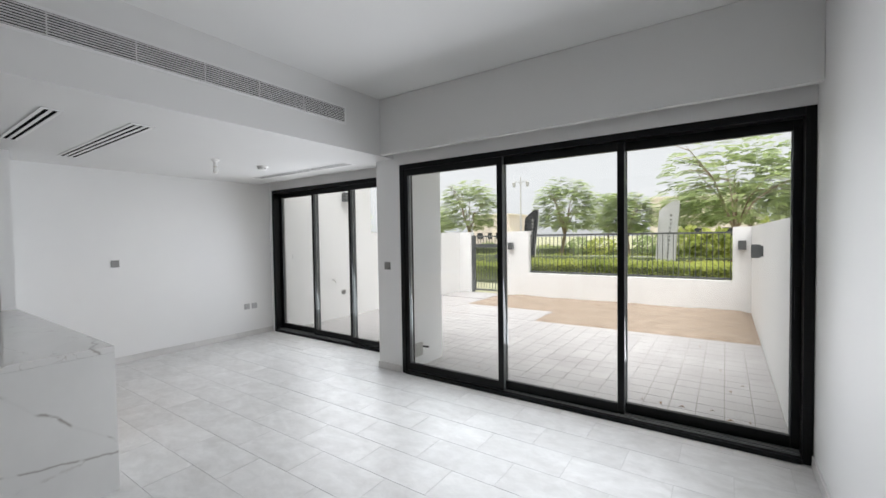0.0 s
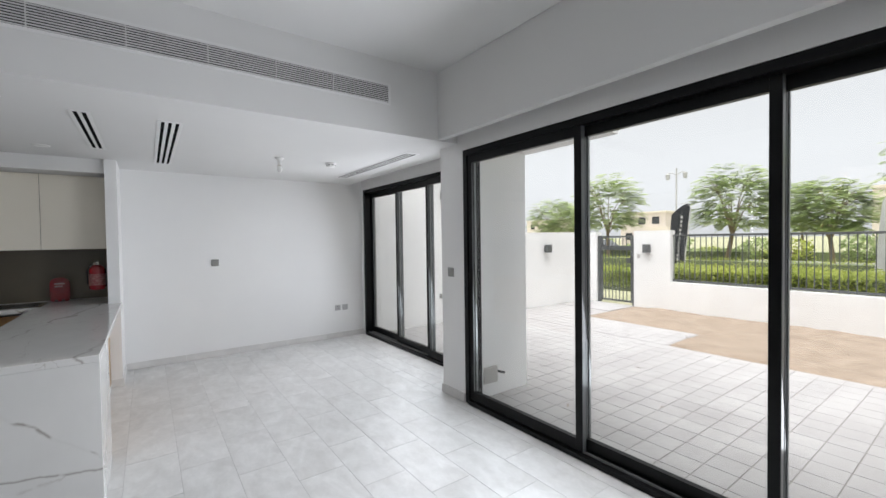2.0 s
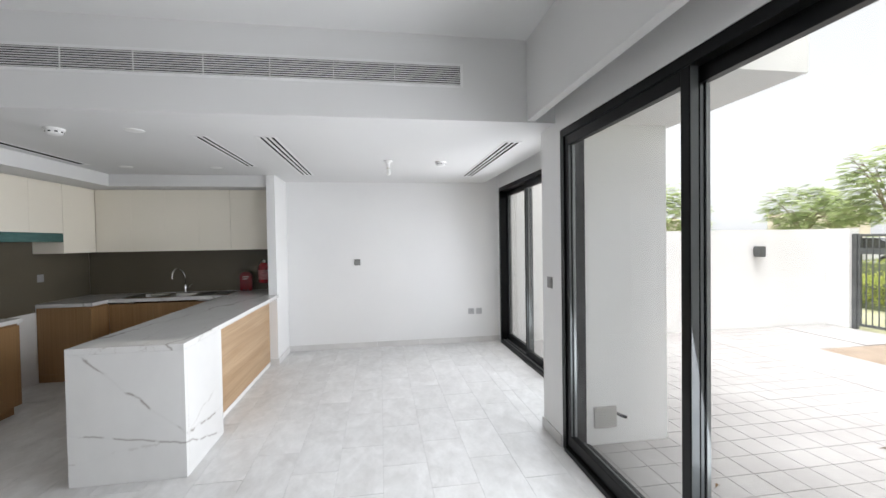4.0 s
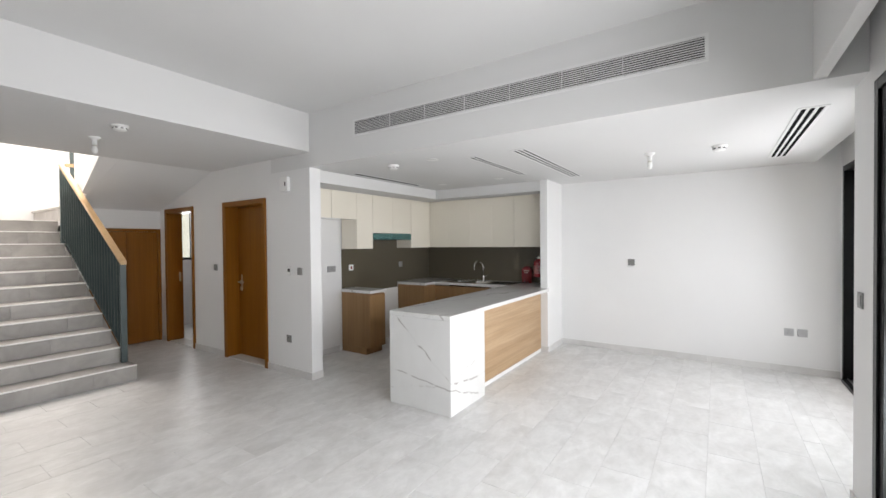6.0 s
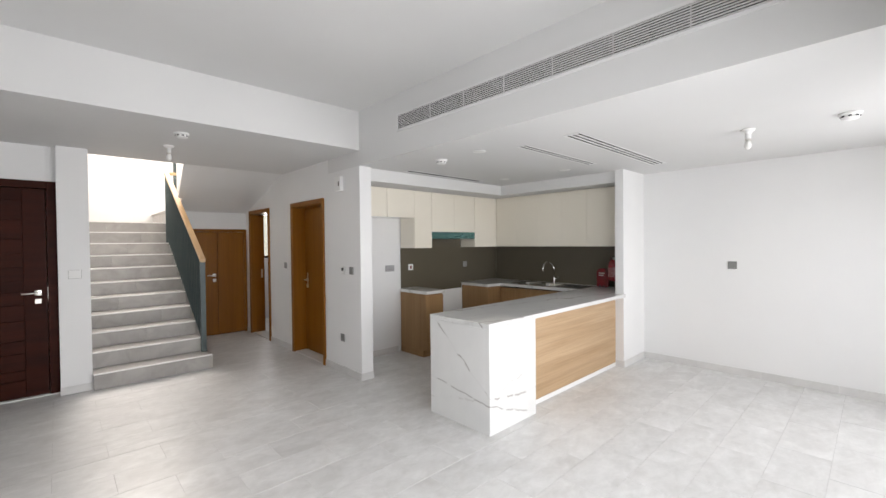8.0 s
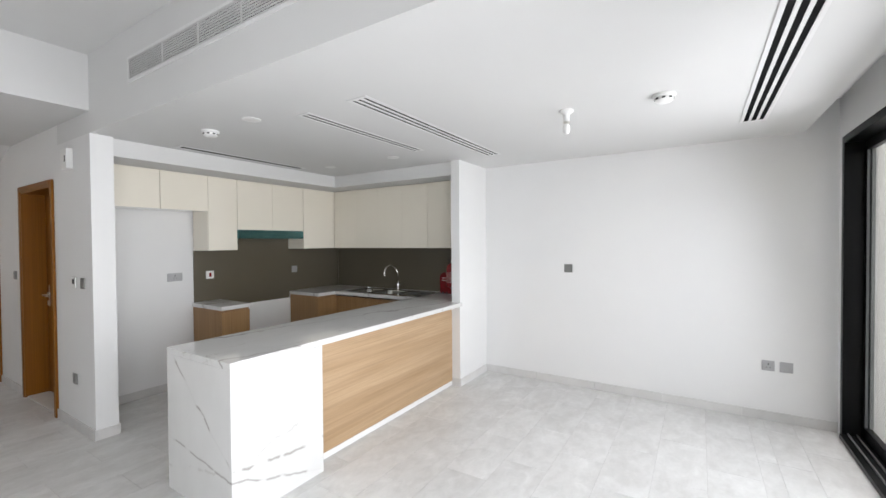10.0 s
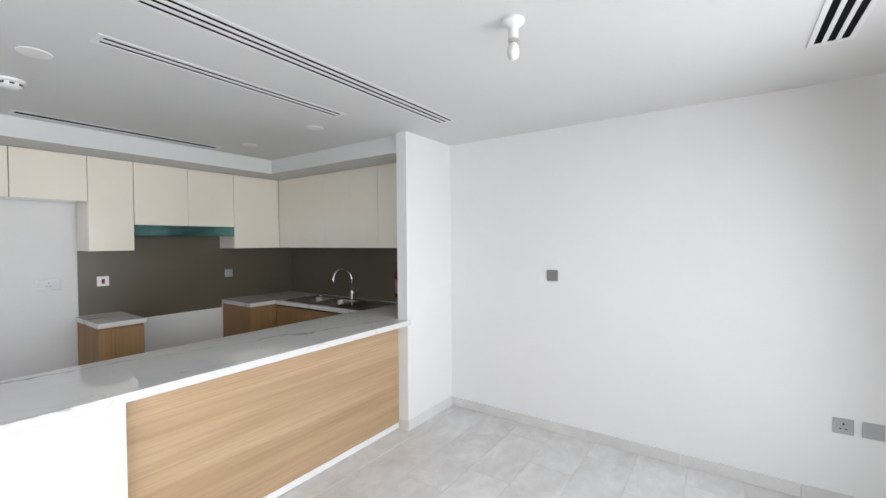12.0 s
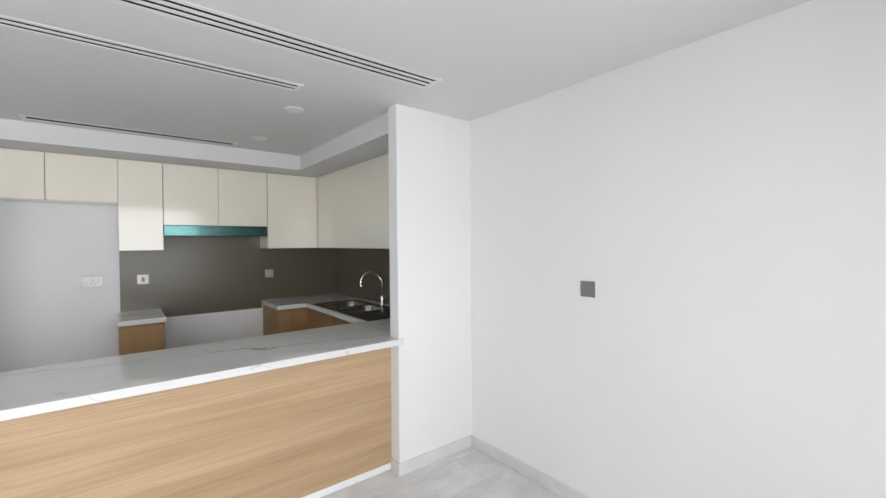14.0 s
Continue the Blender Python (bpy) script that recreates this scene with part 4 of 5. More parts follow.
def extinguisher():
    root = thing("fire_extinguisher", (-5.73, 0.69, 1.03), "small red fire extinguisher hung on the wall above the worktop", "fire extinguisher")
    c = (-5.73, 0.69, 1.025)
    part("cylinder", lathe([(0.055, 0), (0.066, 0.008), (0.07, 0.02), (0.07, 0.20), (0.063, 0.235), (0.042, 0.258), (0.02, 0.265)], c, 24), RED, root, smooth=True)
    part("label", lathe([(0.0708, 0.05), (0.0708, 0.17)], c, 24), PRINTED, root, "red label with pale unreadable print")
    part("valve", boxes((c[0] - 0.017, c[0] + 0.017, c[1] - 0.014, c[1] + 0.014, c[2] + 0.262, c[2] + 0.295), bevel=0.004), NICKEL, root)
    part("grip", boxes((c[0] - 0.012, c[0] + 0.085, c[1] - 0.011, c[1] + 0.011, c[2] + 0.297, c[2] + 0.309), (c[0] - 0.012, c[0] + 0.075, c[1] - 0.009, c[1] + 0.009, c[2] + 0.272, c[2] + 0.281), bevel=0.003), BLACK, root)
    part("gauge", cyl((c[0] + 0.017, c[1] - 0.012, c[2] + 0.28), (c[0] + 0.03, c[1] - 0.02, c[2] + 0.28), 0.012), CHROME, root, smooth=True)
    part("hose", tube([(c[0], c[1] - 0.014, c[2] + 0.28), (c[0] - 0.01, c[1] - 0.05, c[2] + 0.27), (c[0] - 0.02, c[1] - 0.083, c[2] + 0.20), (c[0] - 0.02, c[1] - 0.08, c[2] + 0.06)], 0.008), BLACK, root, smooth=True)
    part("wall_bracket", boxes((c[0] - 0.02, c[0] + 0.02, 0.7615, 0.7845, c[2] + 0.03, c[2] + 0.25), bevel=0.002), BLACK, root)


extinguisher()
fb = thing("fire_blanket_box", (-6.15, 0.34, 0.885), "red fire blanket case leaning against the backsplash", "fire blanket")
arch = [(0.262, 0.886), (0.418, 0.886)] + [(0.34 + 0.083 * math.cos(a), 1.085 + 0.065 * math.sin(a)) for a in (math.pi * k / 10 for k in range(11))]
case = prism(arch, "x", -6.205, -6.13)
bmesh.ops.bevel(case, geom=list(case.edges), offset=0.012, segments=2, affect="EDGES")
part("case", case, RED, fb, smooth=True)
part("text_line", boxes(*[(-6.1295, -6.128, 0.295 + 0.004 * k, 0.385 - 0.02 * k, 1.075 - 0.03 * k, 1.087 - 0.03 * k) for k in range(2)]), INK, fb, "pale unreadable print")
for a in (0.30, 0.355):
    part("tab", box(-6.129, -6.122, a, a + 0.025, 0.8865, 0.91), BLACK, fb)


# ---- ceiling and wall fixtures ----
def beam_grille():
    root = thing("air_grille", (XB, 1.26, 2.64), "long white linear air grille on the beam face", "air grille")
    y0, y1, z0, z1, x = -0.235, 2.765, 2.638, 2.772, XB
    part("frame", boxes((x, x + 0.008, y0 - 0.02, y1 + 0.02, z1, z1 + 0.018), (x, x + 0.008, y0 - 0.02, y1 + 0.02, z0 - 0.018, z0), (x, x + 0.008, y0 - 0.02, y0, z0, z1), (x, x + 0.008, y1, y1 + 0.02, z0, z1)), VENTWHITE, root)
    # near-black sheet on the beam face: the dark between the slats, as colour
    part("backing", box(x + 0.0005, x + 0.0015, y0, y1, z0, z1), VENTSHADE, root)
    n = 9
    for i in range(n):
        z = z0 + (z1 - z0) * (i + 0.5) / n
        part("slat", prism([(x + 0.002, z - 0.0045), (x + 0.009, z - 0.002), (x + 0.009, z + 0.002), (x + 0.002, z + 0.0005)], "y", y0, y1), VENTSLAT, root)
    for k in range(6):
        y = 0.235 + 0.413 * k
        part("divider", box(x + 0.0016, x + 0.0096, y - 0.0025, y + 0.0025, z0, z1), VENTSLAT, root)


beam_grille()


def slot_vent(x0, x1, yc, slots, pitch, label, w=0.027):
    """A linear slot diffuser in the low ceiling, running along x."""
    root = thing("slot_vent", ((x0 + x1) / 2, yc, LOW), label, "air vent", "ceiling slot vents")
    z = LOW
    half = slots * pitch / 2
    # no recess is cut; the shade inside the slots is this black sheet
    part("backing", box(x0, x1, yc - half, yc + half, z - 0.0015, z - 0.0005), SLOTSHADE, root)
    edge = [yc - half - 0.012] + [yc - half + pitch * (i + 0.5) + s * w / 2 for i in range(slots) for s in (-1, 1)] + [yc + half + 0.012]
    for a, b in zip(edge[0::2], edge[1::2]):
        part("bar", box(x0, x1, a, b, z - 0.0045, z - 0.0016), VENTWHITE, root)
    part("end_cap", box(x0 - 0.025, x0, edge[0], edge[-1], z - 0.005, z - 0.0004), VENTWHITE, root)
    part("end_cap", box(x1, x1 + 0.025, edge[0], edge[-1], z - 0.005, z - 0.0004), VENTWHITE, root)


slot_vent(-5.52, -3.64, 1.29, 3, 0.045, "white three-slot linear ceiling diffuser", 0.022)
slot_vent(-4.95, -3.66, 0.785, 2, 0.045, "white two-slot linear ceiling diffuser", 0.024)
slot_vent(-5.52, -3.64, 3.35, 3, 0.045, "white three-slot linear diffuser near the sliding doors")
slot_vent(-4.95, -3.66, -0.868, 1, 0.085, "white single-slot linear ceiling diffuser", 0.06)


def smoke_detector(x, y, z):
    root = thing("smoke_detector", (x, y, z), "round white smoke detector on the ceiling", "smoke detector", "smoke detectors")
    part("base", lathe([(0.062, 0), (0.062, -0.012), (0.056, -0.018)], (x, y, z - 0.0004), 24), WPLATE, root, smooth=True)
    part("cap", lathe([(0.05, -0.0185), (0.05, -0.034), (0.038, -0.045), (0.02, -0.049)], (x, y, z), 24), WPLATE, root, smooth=True)
    for k in range(8):
        a = 2 * math.pi * k / 8
        d = Vector((math.cos(a), math.sin(a), 0))
        bm = box(0.042, 0.0515, -0.009, 0.009, -0.032, -0.022)
        bm.transform(Matrix.Translation((x, y, z)) @ Matrix.Rotation(a, 4, "Z"))
        part("vent_slot", bm, BLACK, root)


for p in ((-3.53, -0.14, LOW), (-4.575, 2.845, LOW), (-1.455, -1.415, FOY)):
    smoke_detector(*p)


def bare_bulb(x, y, z):
    root = thing("bare_bulb", (x, y, z), "unlit frosted bulb in a white ceiling holder", "ceiling lamp", "bare bulbs")
    part("rose", lathe([(0.046, 0), (0.046, -0.01), (0.03, -0.022), (0.022, -0.03)], (x, y, z - 0.0004), 20), WPLATE, root, smooth=True)
    part("holder", lathe([(0.02, -0.03), (0.02, -0.075)], (x, y, z), 18), WPLATE, root, smooth=True)
    part("collar", lathe([(0.0215, -0.0755), (0.0215, -0.09)], (x, y, z), 18), NICKEL, root, smooth=True)
    part("bulb", lathe([(0.014, -0.0905), (0.022, -0.105), (0.0245, -0.125), (0.021, -0.145), (0.01, -0.156)], (x, y, z), 18), BULB, root, smooth=True)


bare_bulb(-4.55, 2.278, LOW)
bare_bulb(-1.462, -2.045, FOY)
for p in ((-3.527, 0.39), (-5.07, 0.39), (-5.08, -0.53)):
    d = thing("blank_cover", (p[0], p[1], LOW), "flat round white cover plate on the ceiling", "cover plate", "round ceiling covers")
    part("disc", lathe([(0.062, 0), (0.062, -0.004), (0.056, -0.006)], (p[0], p[1], LOW - 0.0004), 28), WPLATE, d, smooth=True)


def plate(x, y, z, out, kind, mat, label, wide=0.086):
    """A wall plate that faces out (+x, -x, +y or -y): a switch, a socket or a blank."""
    ax = "x" if abs(out[0]) else "y"
    s = out[0] + out[1]
    root = thing("wall_socket" if kind == "socket" else "wall_switch", (x, y, z), label, "socket" if kind == "socket" else "switch", "grey wall plates" if mat == PLATE else "white wall plates")

    def slab(w0, w1, z0, z1, d0, d1, bev=0.0):
        if ax == "x":
            return box(x + s * d0, x + s * d1, y + w0, y + w1, z + z0, z + z1, bev)
        return box(x + w0, x + w1, y + s * d0, y + s * d1, z + z0, z + z1, bev)
    h = 0.043
    if mat == WPLATE:
        # grey rim that draws the thin shadow round a white plate
        part("gasket", slab(-wide / 2 - 0.0025, wide / 2 + 0.0025, -h - 0.0025, h + 0.0025, 0.0002, 0.003), PLATE, root)
    part("plate", slab(-wide / 2, wide / 2, -h, h, 0.0004, 0.009, 0.002), mat, root)
    if kind == "socket":
        part("insert", slab(-wide / 2 + 0.012, wide / 2 - 0.012, -0.03, 0.03, 0.0092, 0.0115), mat, root)
        part("pin_hole", slab(-0.004, 0.004, 0.008, 0.02, 0.0116, 0.0121), BLACK, root)
        part("pin_hole", slab(-0.016, -0.008, -0.016, -0.009, 0.0116, 0.0121), BLACK, root)
        part("pin_hole", slab(0.008, 0.016, -0.016, -0.009, 0.0116, 0.0121), BLACK, root)
    elif kind == "switch":
        part("rocker", slab(-wide / 2 + 0.014, -0.001, -0.03, 0.03, 0.0092, 0.013, 0.001), mat, root)
        part("rocker", slab(0.001, wide / 2 - 0.014, -0.03, 0.03, 0.0092, 0.013, 0.001), mat, root)
    elif kind == "screen":
        part("display", slab(-0.022, 0.022, -0.012, 0.026, 0.0092, 0.0105), BLACK, root, "dark display")
    elif kind == "neon":
        part("rocker", slab(-0.012, 0.012, -0.022, 0.022, 0.0092, 0.013, 0.001), RED, root, "red rocker")
    else:
        part("blank", slab(-wide / 2 + 0.008, wide / 2 - 0.008, -h + 0.008, h - 0.008, 0.0092, 0.0105), mat, root)
    return root


plate(XW, 1.848, 1.24, (1, 0), "blank", PLATE, "grey blank plate on the dining wall")
plate(XW, 3.515, 0.465, (1, 0), "socket", SILVER, "grey wall socket low on the dining wall")
plate(XW, 3.635, 0.465, (1, 0), "blank", SILVER, "grey blank plate beside a socket")
plate(-3.17, YN, 1.195, (0, -1), "switch", PLATE, "grey double switch on the pier between the doors")
plate(XB, -1.34, 1.22, (1, 0), "screen", WPLATE, "white thermostat with a dark screen")
plate(XB, -1.145, 1.22, (1, 0), "switch", PLATE, "grey light switch in the hall")
plate(XB, -2.99, 1.22, (1, 0), "switch", PLATE, "grey light switch between two doors")
plate(XB, -1.36, 0.42, (1, 0), "socket", PLATE, "grey hall wall socket")
plate(-0.735, -2.764, 1.24, (0, 1), "switch", WPLATE, "white light switch on the pier by the entrance", 0.1)
plate(-3.96, -1.67, 1.18, (0, 1), "socket", SILVER, "grey double socket in the fridge space", 0.146)
plate(-4.32, -1.658, 1.18, (0, 1), "neon", WPLATE, "white cooker switch with a red rocker")
plate(-5.455, -1.658, 1.177, (0, 1), "blank", SILVER, "grey plate on the backsplash")
plate(XE, -2.2, 1.38, (-1, 0), "switch", PLATE, "grey switch on the hall wall")
plate(XE, -2.2, 0.47, (-1, 0), "socket", PLATE, "grey socket low on the hall wall")
bell = thing("door_chime", (XB, -1.373, 2.233), "white plastic door chime box high on the wall", "door chime")
part("case", box(XB + 0.0004, XB + 0.045, -1.44, -1.305, 2.15, 2.315, 0.006), WPLATE, bell)
part("speaker_slot", box(XB + 0.0452, XB + 0.047, -1.35, -1.33, 2.205, 2.255), BLACK, bell)
ep = thing("electrical_panel", (XE, -2.62, 1.1), "grey metal electrical panel set in the wall", "electrical panel")
part("frame", boxes((0.455, 0.4745, -2.85, -2.81, 1.15, 1.78), (0.455, 0.4745, -2.53, -2.49, 1.15, 1.78), (0.455, 0.4745, -2.81, -2.53, 1.15, 1.19), (0.455, 0.4745, -2.81, -2.53, 1.74, 1.78), bevel=0.003), WPLATE, ep)
part("door", box(0.465, 0.4743, -2.805, -2.535, 1.195, 1.735), PLATE, ep)
part("latch", box(0.459, 0.4645, -2.79, -2.76, 1.4, 1.46, 0.002), BLACK, ep)

SX, SY = 0.324, -2.206
scrap = thing("packing_scrap", (SX, SY, 0.001), "small dark curled packing scrap lying on the floor", "scrap")
curl = bmesh.new()
band = [[curl.verts.new((SX - 0.035 + 0.07 * t, SY + w + 0.015 * math.sin(t * 5.0), 0.002 + 0.022 * math.sin(math.pi * t) ** 2)) for w in (-0.011, 0.011)] for t in (k / 9 for k in range(10))]
for p, q in zip(band, band[1:]):
    curl.faces.new((p[0], p[1], q[1], q[0]))
bmesh.ops.solidify(curl, geom=curl.faces[:], thickness=0.0015)
part("strip", curl, BLACK, scrap)

# ---- outdoors: ground, walls, fence ----
G = -0.06
ground = bmesh.new()
bmesh.ops.create_grid(ground, x_segments=40, y_segments=40, size=400)
bmesh.ops.translate(ground, verts=ground.verts, vec=(0, 0, -0.12))
solid("ground", ground, GRASS, "hazy green lawn reaching far beyond the garden wall", "ground")
solid("road", box(-200, 200, 24, 31, -0.13, -0.09), ROAD, "grey asphalt residential road", "road")
solid("kerb", boxes((-200, 200, 23.75, 24, -0.13, -0.02), (-200, 200, 31, 31.25, -0.13, -0.02)), KERB, "pale concrete kerbs along the road", "kerb")
solid("pavement", box(-200, 200, 14.2, 16.0, -0.13, -0.085), KERB, "pale concrete footpath beyond the hedge", "pavement")

solid("garden_wall_north", boxes((-6.5, -5.93, 9.98, 10.18, -0.2, 1.63), (-4.99, -4.20, 9.98, 10.18, -0.2, 1.63), (-4.20, 0.12, 9.98, 10.18, -0.2, 0.54), (0.12, 0.62, 9.98, 10.18, -0.2, 1.63)),
      EXTPAINT, "white rendered garden wall with a low stretch under the fence", "garden wall")
solid("garden_wall_east", box(0.42, 0.62, 3.703, 9.977, -0.2, 1.63), EXTPAINT, "white rendered garden side wall", "garden wall")
solid("garden_wall_west", boxes((-6.5, -6.3, 4.153, 6.4, -0.2, 3.4), (-6.5, -6.3, 6.4, 9.977, -0.2, 1.63)), EXTPAINT, "white rendered party wall of the terrace", "garden wall")
# invented wall; its white stands in for the glare in the washroom window
solid("garden_wall_south", box(-9.0, 1.0, -9.2, -9.0, -0.2, 4.5), EXTPAINT, "added white wall that keeps the washroom window view bright", "garden wall")
solid("canopy", box(-3.32, -2.04, 3.703, 4.46, 2.40, 2.75), EXTPAINT, "white rendered canopy slab outside the sliding doors", "canopy")
solid("sand_bed", boxes((-2.9, 0.42, 7.16, 9.98, -0.2, -0.065), (-5.0, -2.9, 8.2, 9.98, -0.2, -0.065)), SAND, "bare patch of yellow sand in the garden", "sand", "structure")
mounds = bmesh.new()
bmesh.ops.create_grid(mounds, x_segments=70, y_segments=45, size=1)
for v in mounds.verts:
    x, y = -2.25 + v.co.x * 2.66, 8.56 + v.co.y * 1.40
    edge = min(x + 4.91, 0.41 - x, y - 7.17, 9.97 - y, 10)
    if x < -2.9:
        edge = min(edge, y - 8.21)
    else:
        edge = min(edge, 10)
    h = 0.045 * noise.fractal(Vector((x * 1.3, y * 1.6, 2.0)), 0.7, 2.0, 5) + 0.02
    v.co = (x, y, -0.064 + max(-0.02, min(edge * 0.4, 0.02 + h)) if edge > 0 else -0.09)
solid("sand_surface", mounds, SAND, "uneven yellow sand with small mounds", "sand", "stuff", smooth=True)


def wall_lamp(x, y, z, out):
    root = thing("outdoor_wall_lamp", (x, y, z), "dark grey cube wall lamp on the garden wall", "wall lamp", "garden wall lamps")
    o = Vector((*out, 0))
    side = Vector((-out[1], out[0], 0))

    def slab(d0, d1, w, z0, z1):
        a, b = Vector((x, y, 0)) + o * d0 - side * w, Vector((x, y, 0)) + o * d1 + side * w
        return box(a.x, b.x, a.y, b.y, z + z0, z + z1, 0.003)
    part("back_plate", slab(0.0005, 0.03, 0.05, -0.07, 0.07), FENCE, root)
    part("body", slab(0.03, 0.13, 0.065, -0.09, 0.09), FENCE, root)
    part("lens", slab(0.05, 0.11, 0.045, -0.094, -0.0905), WPLATE, root)


wall_lamp(-4.66, 9.98, 1.245, (0, -1))
wall_lamp(0.27, 9.98, 1.27, (0, -1))
wall_lamp(-6.3, 8.56, 1.26, (1, 0))
wall_lamp(0.42, 7.0, 1.26, (-1, 0))
wall_lamp(-6.3, 5.65, 2.33, (1, 0))
plate(-6.3, 4.49, 1.2, (1, 0), "socket", WPLATE, "white weatherproof terrace socket", 0.1)
plate(-6.3, 5.6, 0.44, (1, 0), "blank", PLATE, "grey outlet box low on the terrace wall", 0.1)
gt = thing("garden_tap", (-6.3, 5.32, 0.71), "brass garden tap on the terrace wall", "garden tap")
part("pipe", tube([(-6.2995, 5.32, 0.71), (-6.24, 5.32, 0.71), (-6.2, 5.32, 0.69), (-6.19, 5.32, 0.64)], 0.011), NICKEL, gt, smooth=True)
part("handle", tube([(-6.24, 5.32, 0.72), (-6.24, 5.32, 0.755), (-6.24, 5.36, 0.757)], 0.006), NICKEL, gt, smooth=True)
jb = thing("drain_box", (-3.07, 3.86, 0.15), "pale grey plastic junction box with a stub pipe", "junction box")
part("cover", box(-3.0695, -3.045, 3.775, 3.955, 0.075, 0.235, 0.005), KERB, jb)
part("stub_pipe", tube([(-3.0695, 3.975, 0.17), (-3.03, 3.98, 0.17), (-3.0, 4.01, 0.165)], 0.012), BLACK, jb, smooth=True)
bt = thing("call_box", (-4.87, 9.98, 1.1), "small pale call button by the gate", "call button")
part("case", box(-4.91, -4.84, 9.965, 9.9795, 1.03, 1.12, 0.004), KERB, bt)


def garden_fence():
    root = thing("garden_fence", (-2.04, 10.08, 0.54), "dark grey steel railing fence on the low wall", "fence")
    part("top_rail", box(-4.19, 0.11, 10.06, 10.10, 1.50, 1.54, 0.003), FENCE, root)
    part("bottom_rail", box(-4.19, 0.11, 10.06, 10.10, 0.56, 0.60, 0.003), FENCE, root)
    n = 42
    first = None
    for i in range(n + 1):
        x = -4.17 + 4.26 * i / n
        if first is None:
            first = part("bar", box(-4.17 - 0.007, -4.17 + 0.007, 10.073, 10.087, 0.541, 1.4995), FENCE, root)
        else:
            b = first.copy()
            scene.collection.objects.link(b)
            b.location.x = x + 4.17
    return root


garden_fence()


def garden_gate():
    root = thing("garden_gate", (-5.46, 10.05, G), "dark grey steel garden gate, closed", "gate")
    part("post", box(-5.93, -5.86, 10.03, 10.10, G, 1.54, 0.003), FENCE, root)
    part("post", box(-5.06, -4.99, 10.03, 10.10, G, 1.54, 0.003), FENCE, root)
    part("gate_frame", boxes((-5.855, -5.815, 10.045, 10.085, 0.0, 1.53), (-5.105, -5.065, 10.045, 10.085, 0.0, 1.53), (-5.815, -5.105, 10.045, 10.085, 0.0, 0.04), (-5.815, -5.105, 10.045, 10.085, 1.49, 1.53)), FENCE, root)
    for i in range(1, 8):
        x = -5.815 + 0.71 * i / 8
        part("bar", box(x - 0.008, x + 0.008, 10.035, 10.0445, 0.02, 1.5), FENCE, root)
    part("mid_rail", box(-5.815, -5.105, 10.045, 10.085, 1.20, 1.30), FENCE, root)
    part("latch", box(-5.18, -5.10, 10.02, 10.044, 0.9, 1.02), FENCE, root)


garden_gate()
solid("gate_step", box(-6.28, -4.98, 9.0, 9.975, -0.2, -0.05), PAVER, "pale concrete slab inside the gate", "pavement")


# ---- planting ----
def leaf_quad(bm, c, d, n, length, width):
    """A small pointed leaf from c along d."""
    s = d.cross(n).normalized() * width
    tip = c + d * length
    mid = c + d * (length * 0.5)
    bm.faces.new([bm.verts.new(p) for p in (c, mid + s, tip, mid - s)])


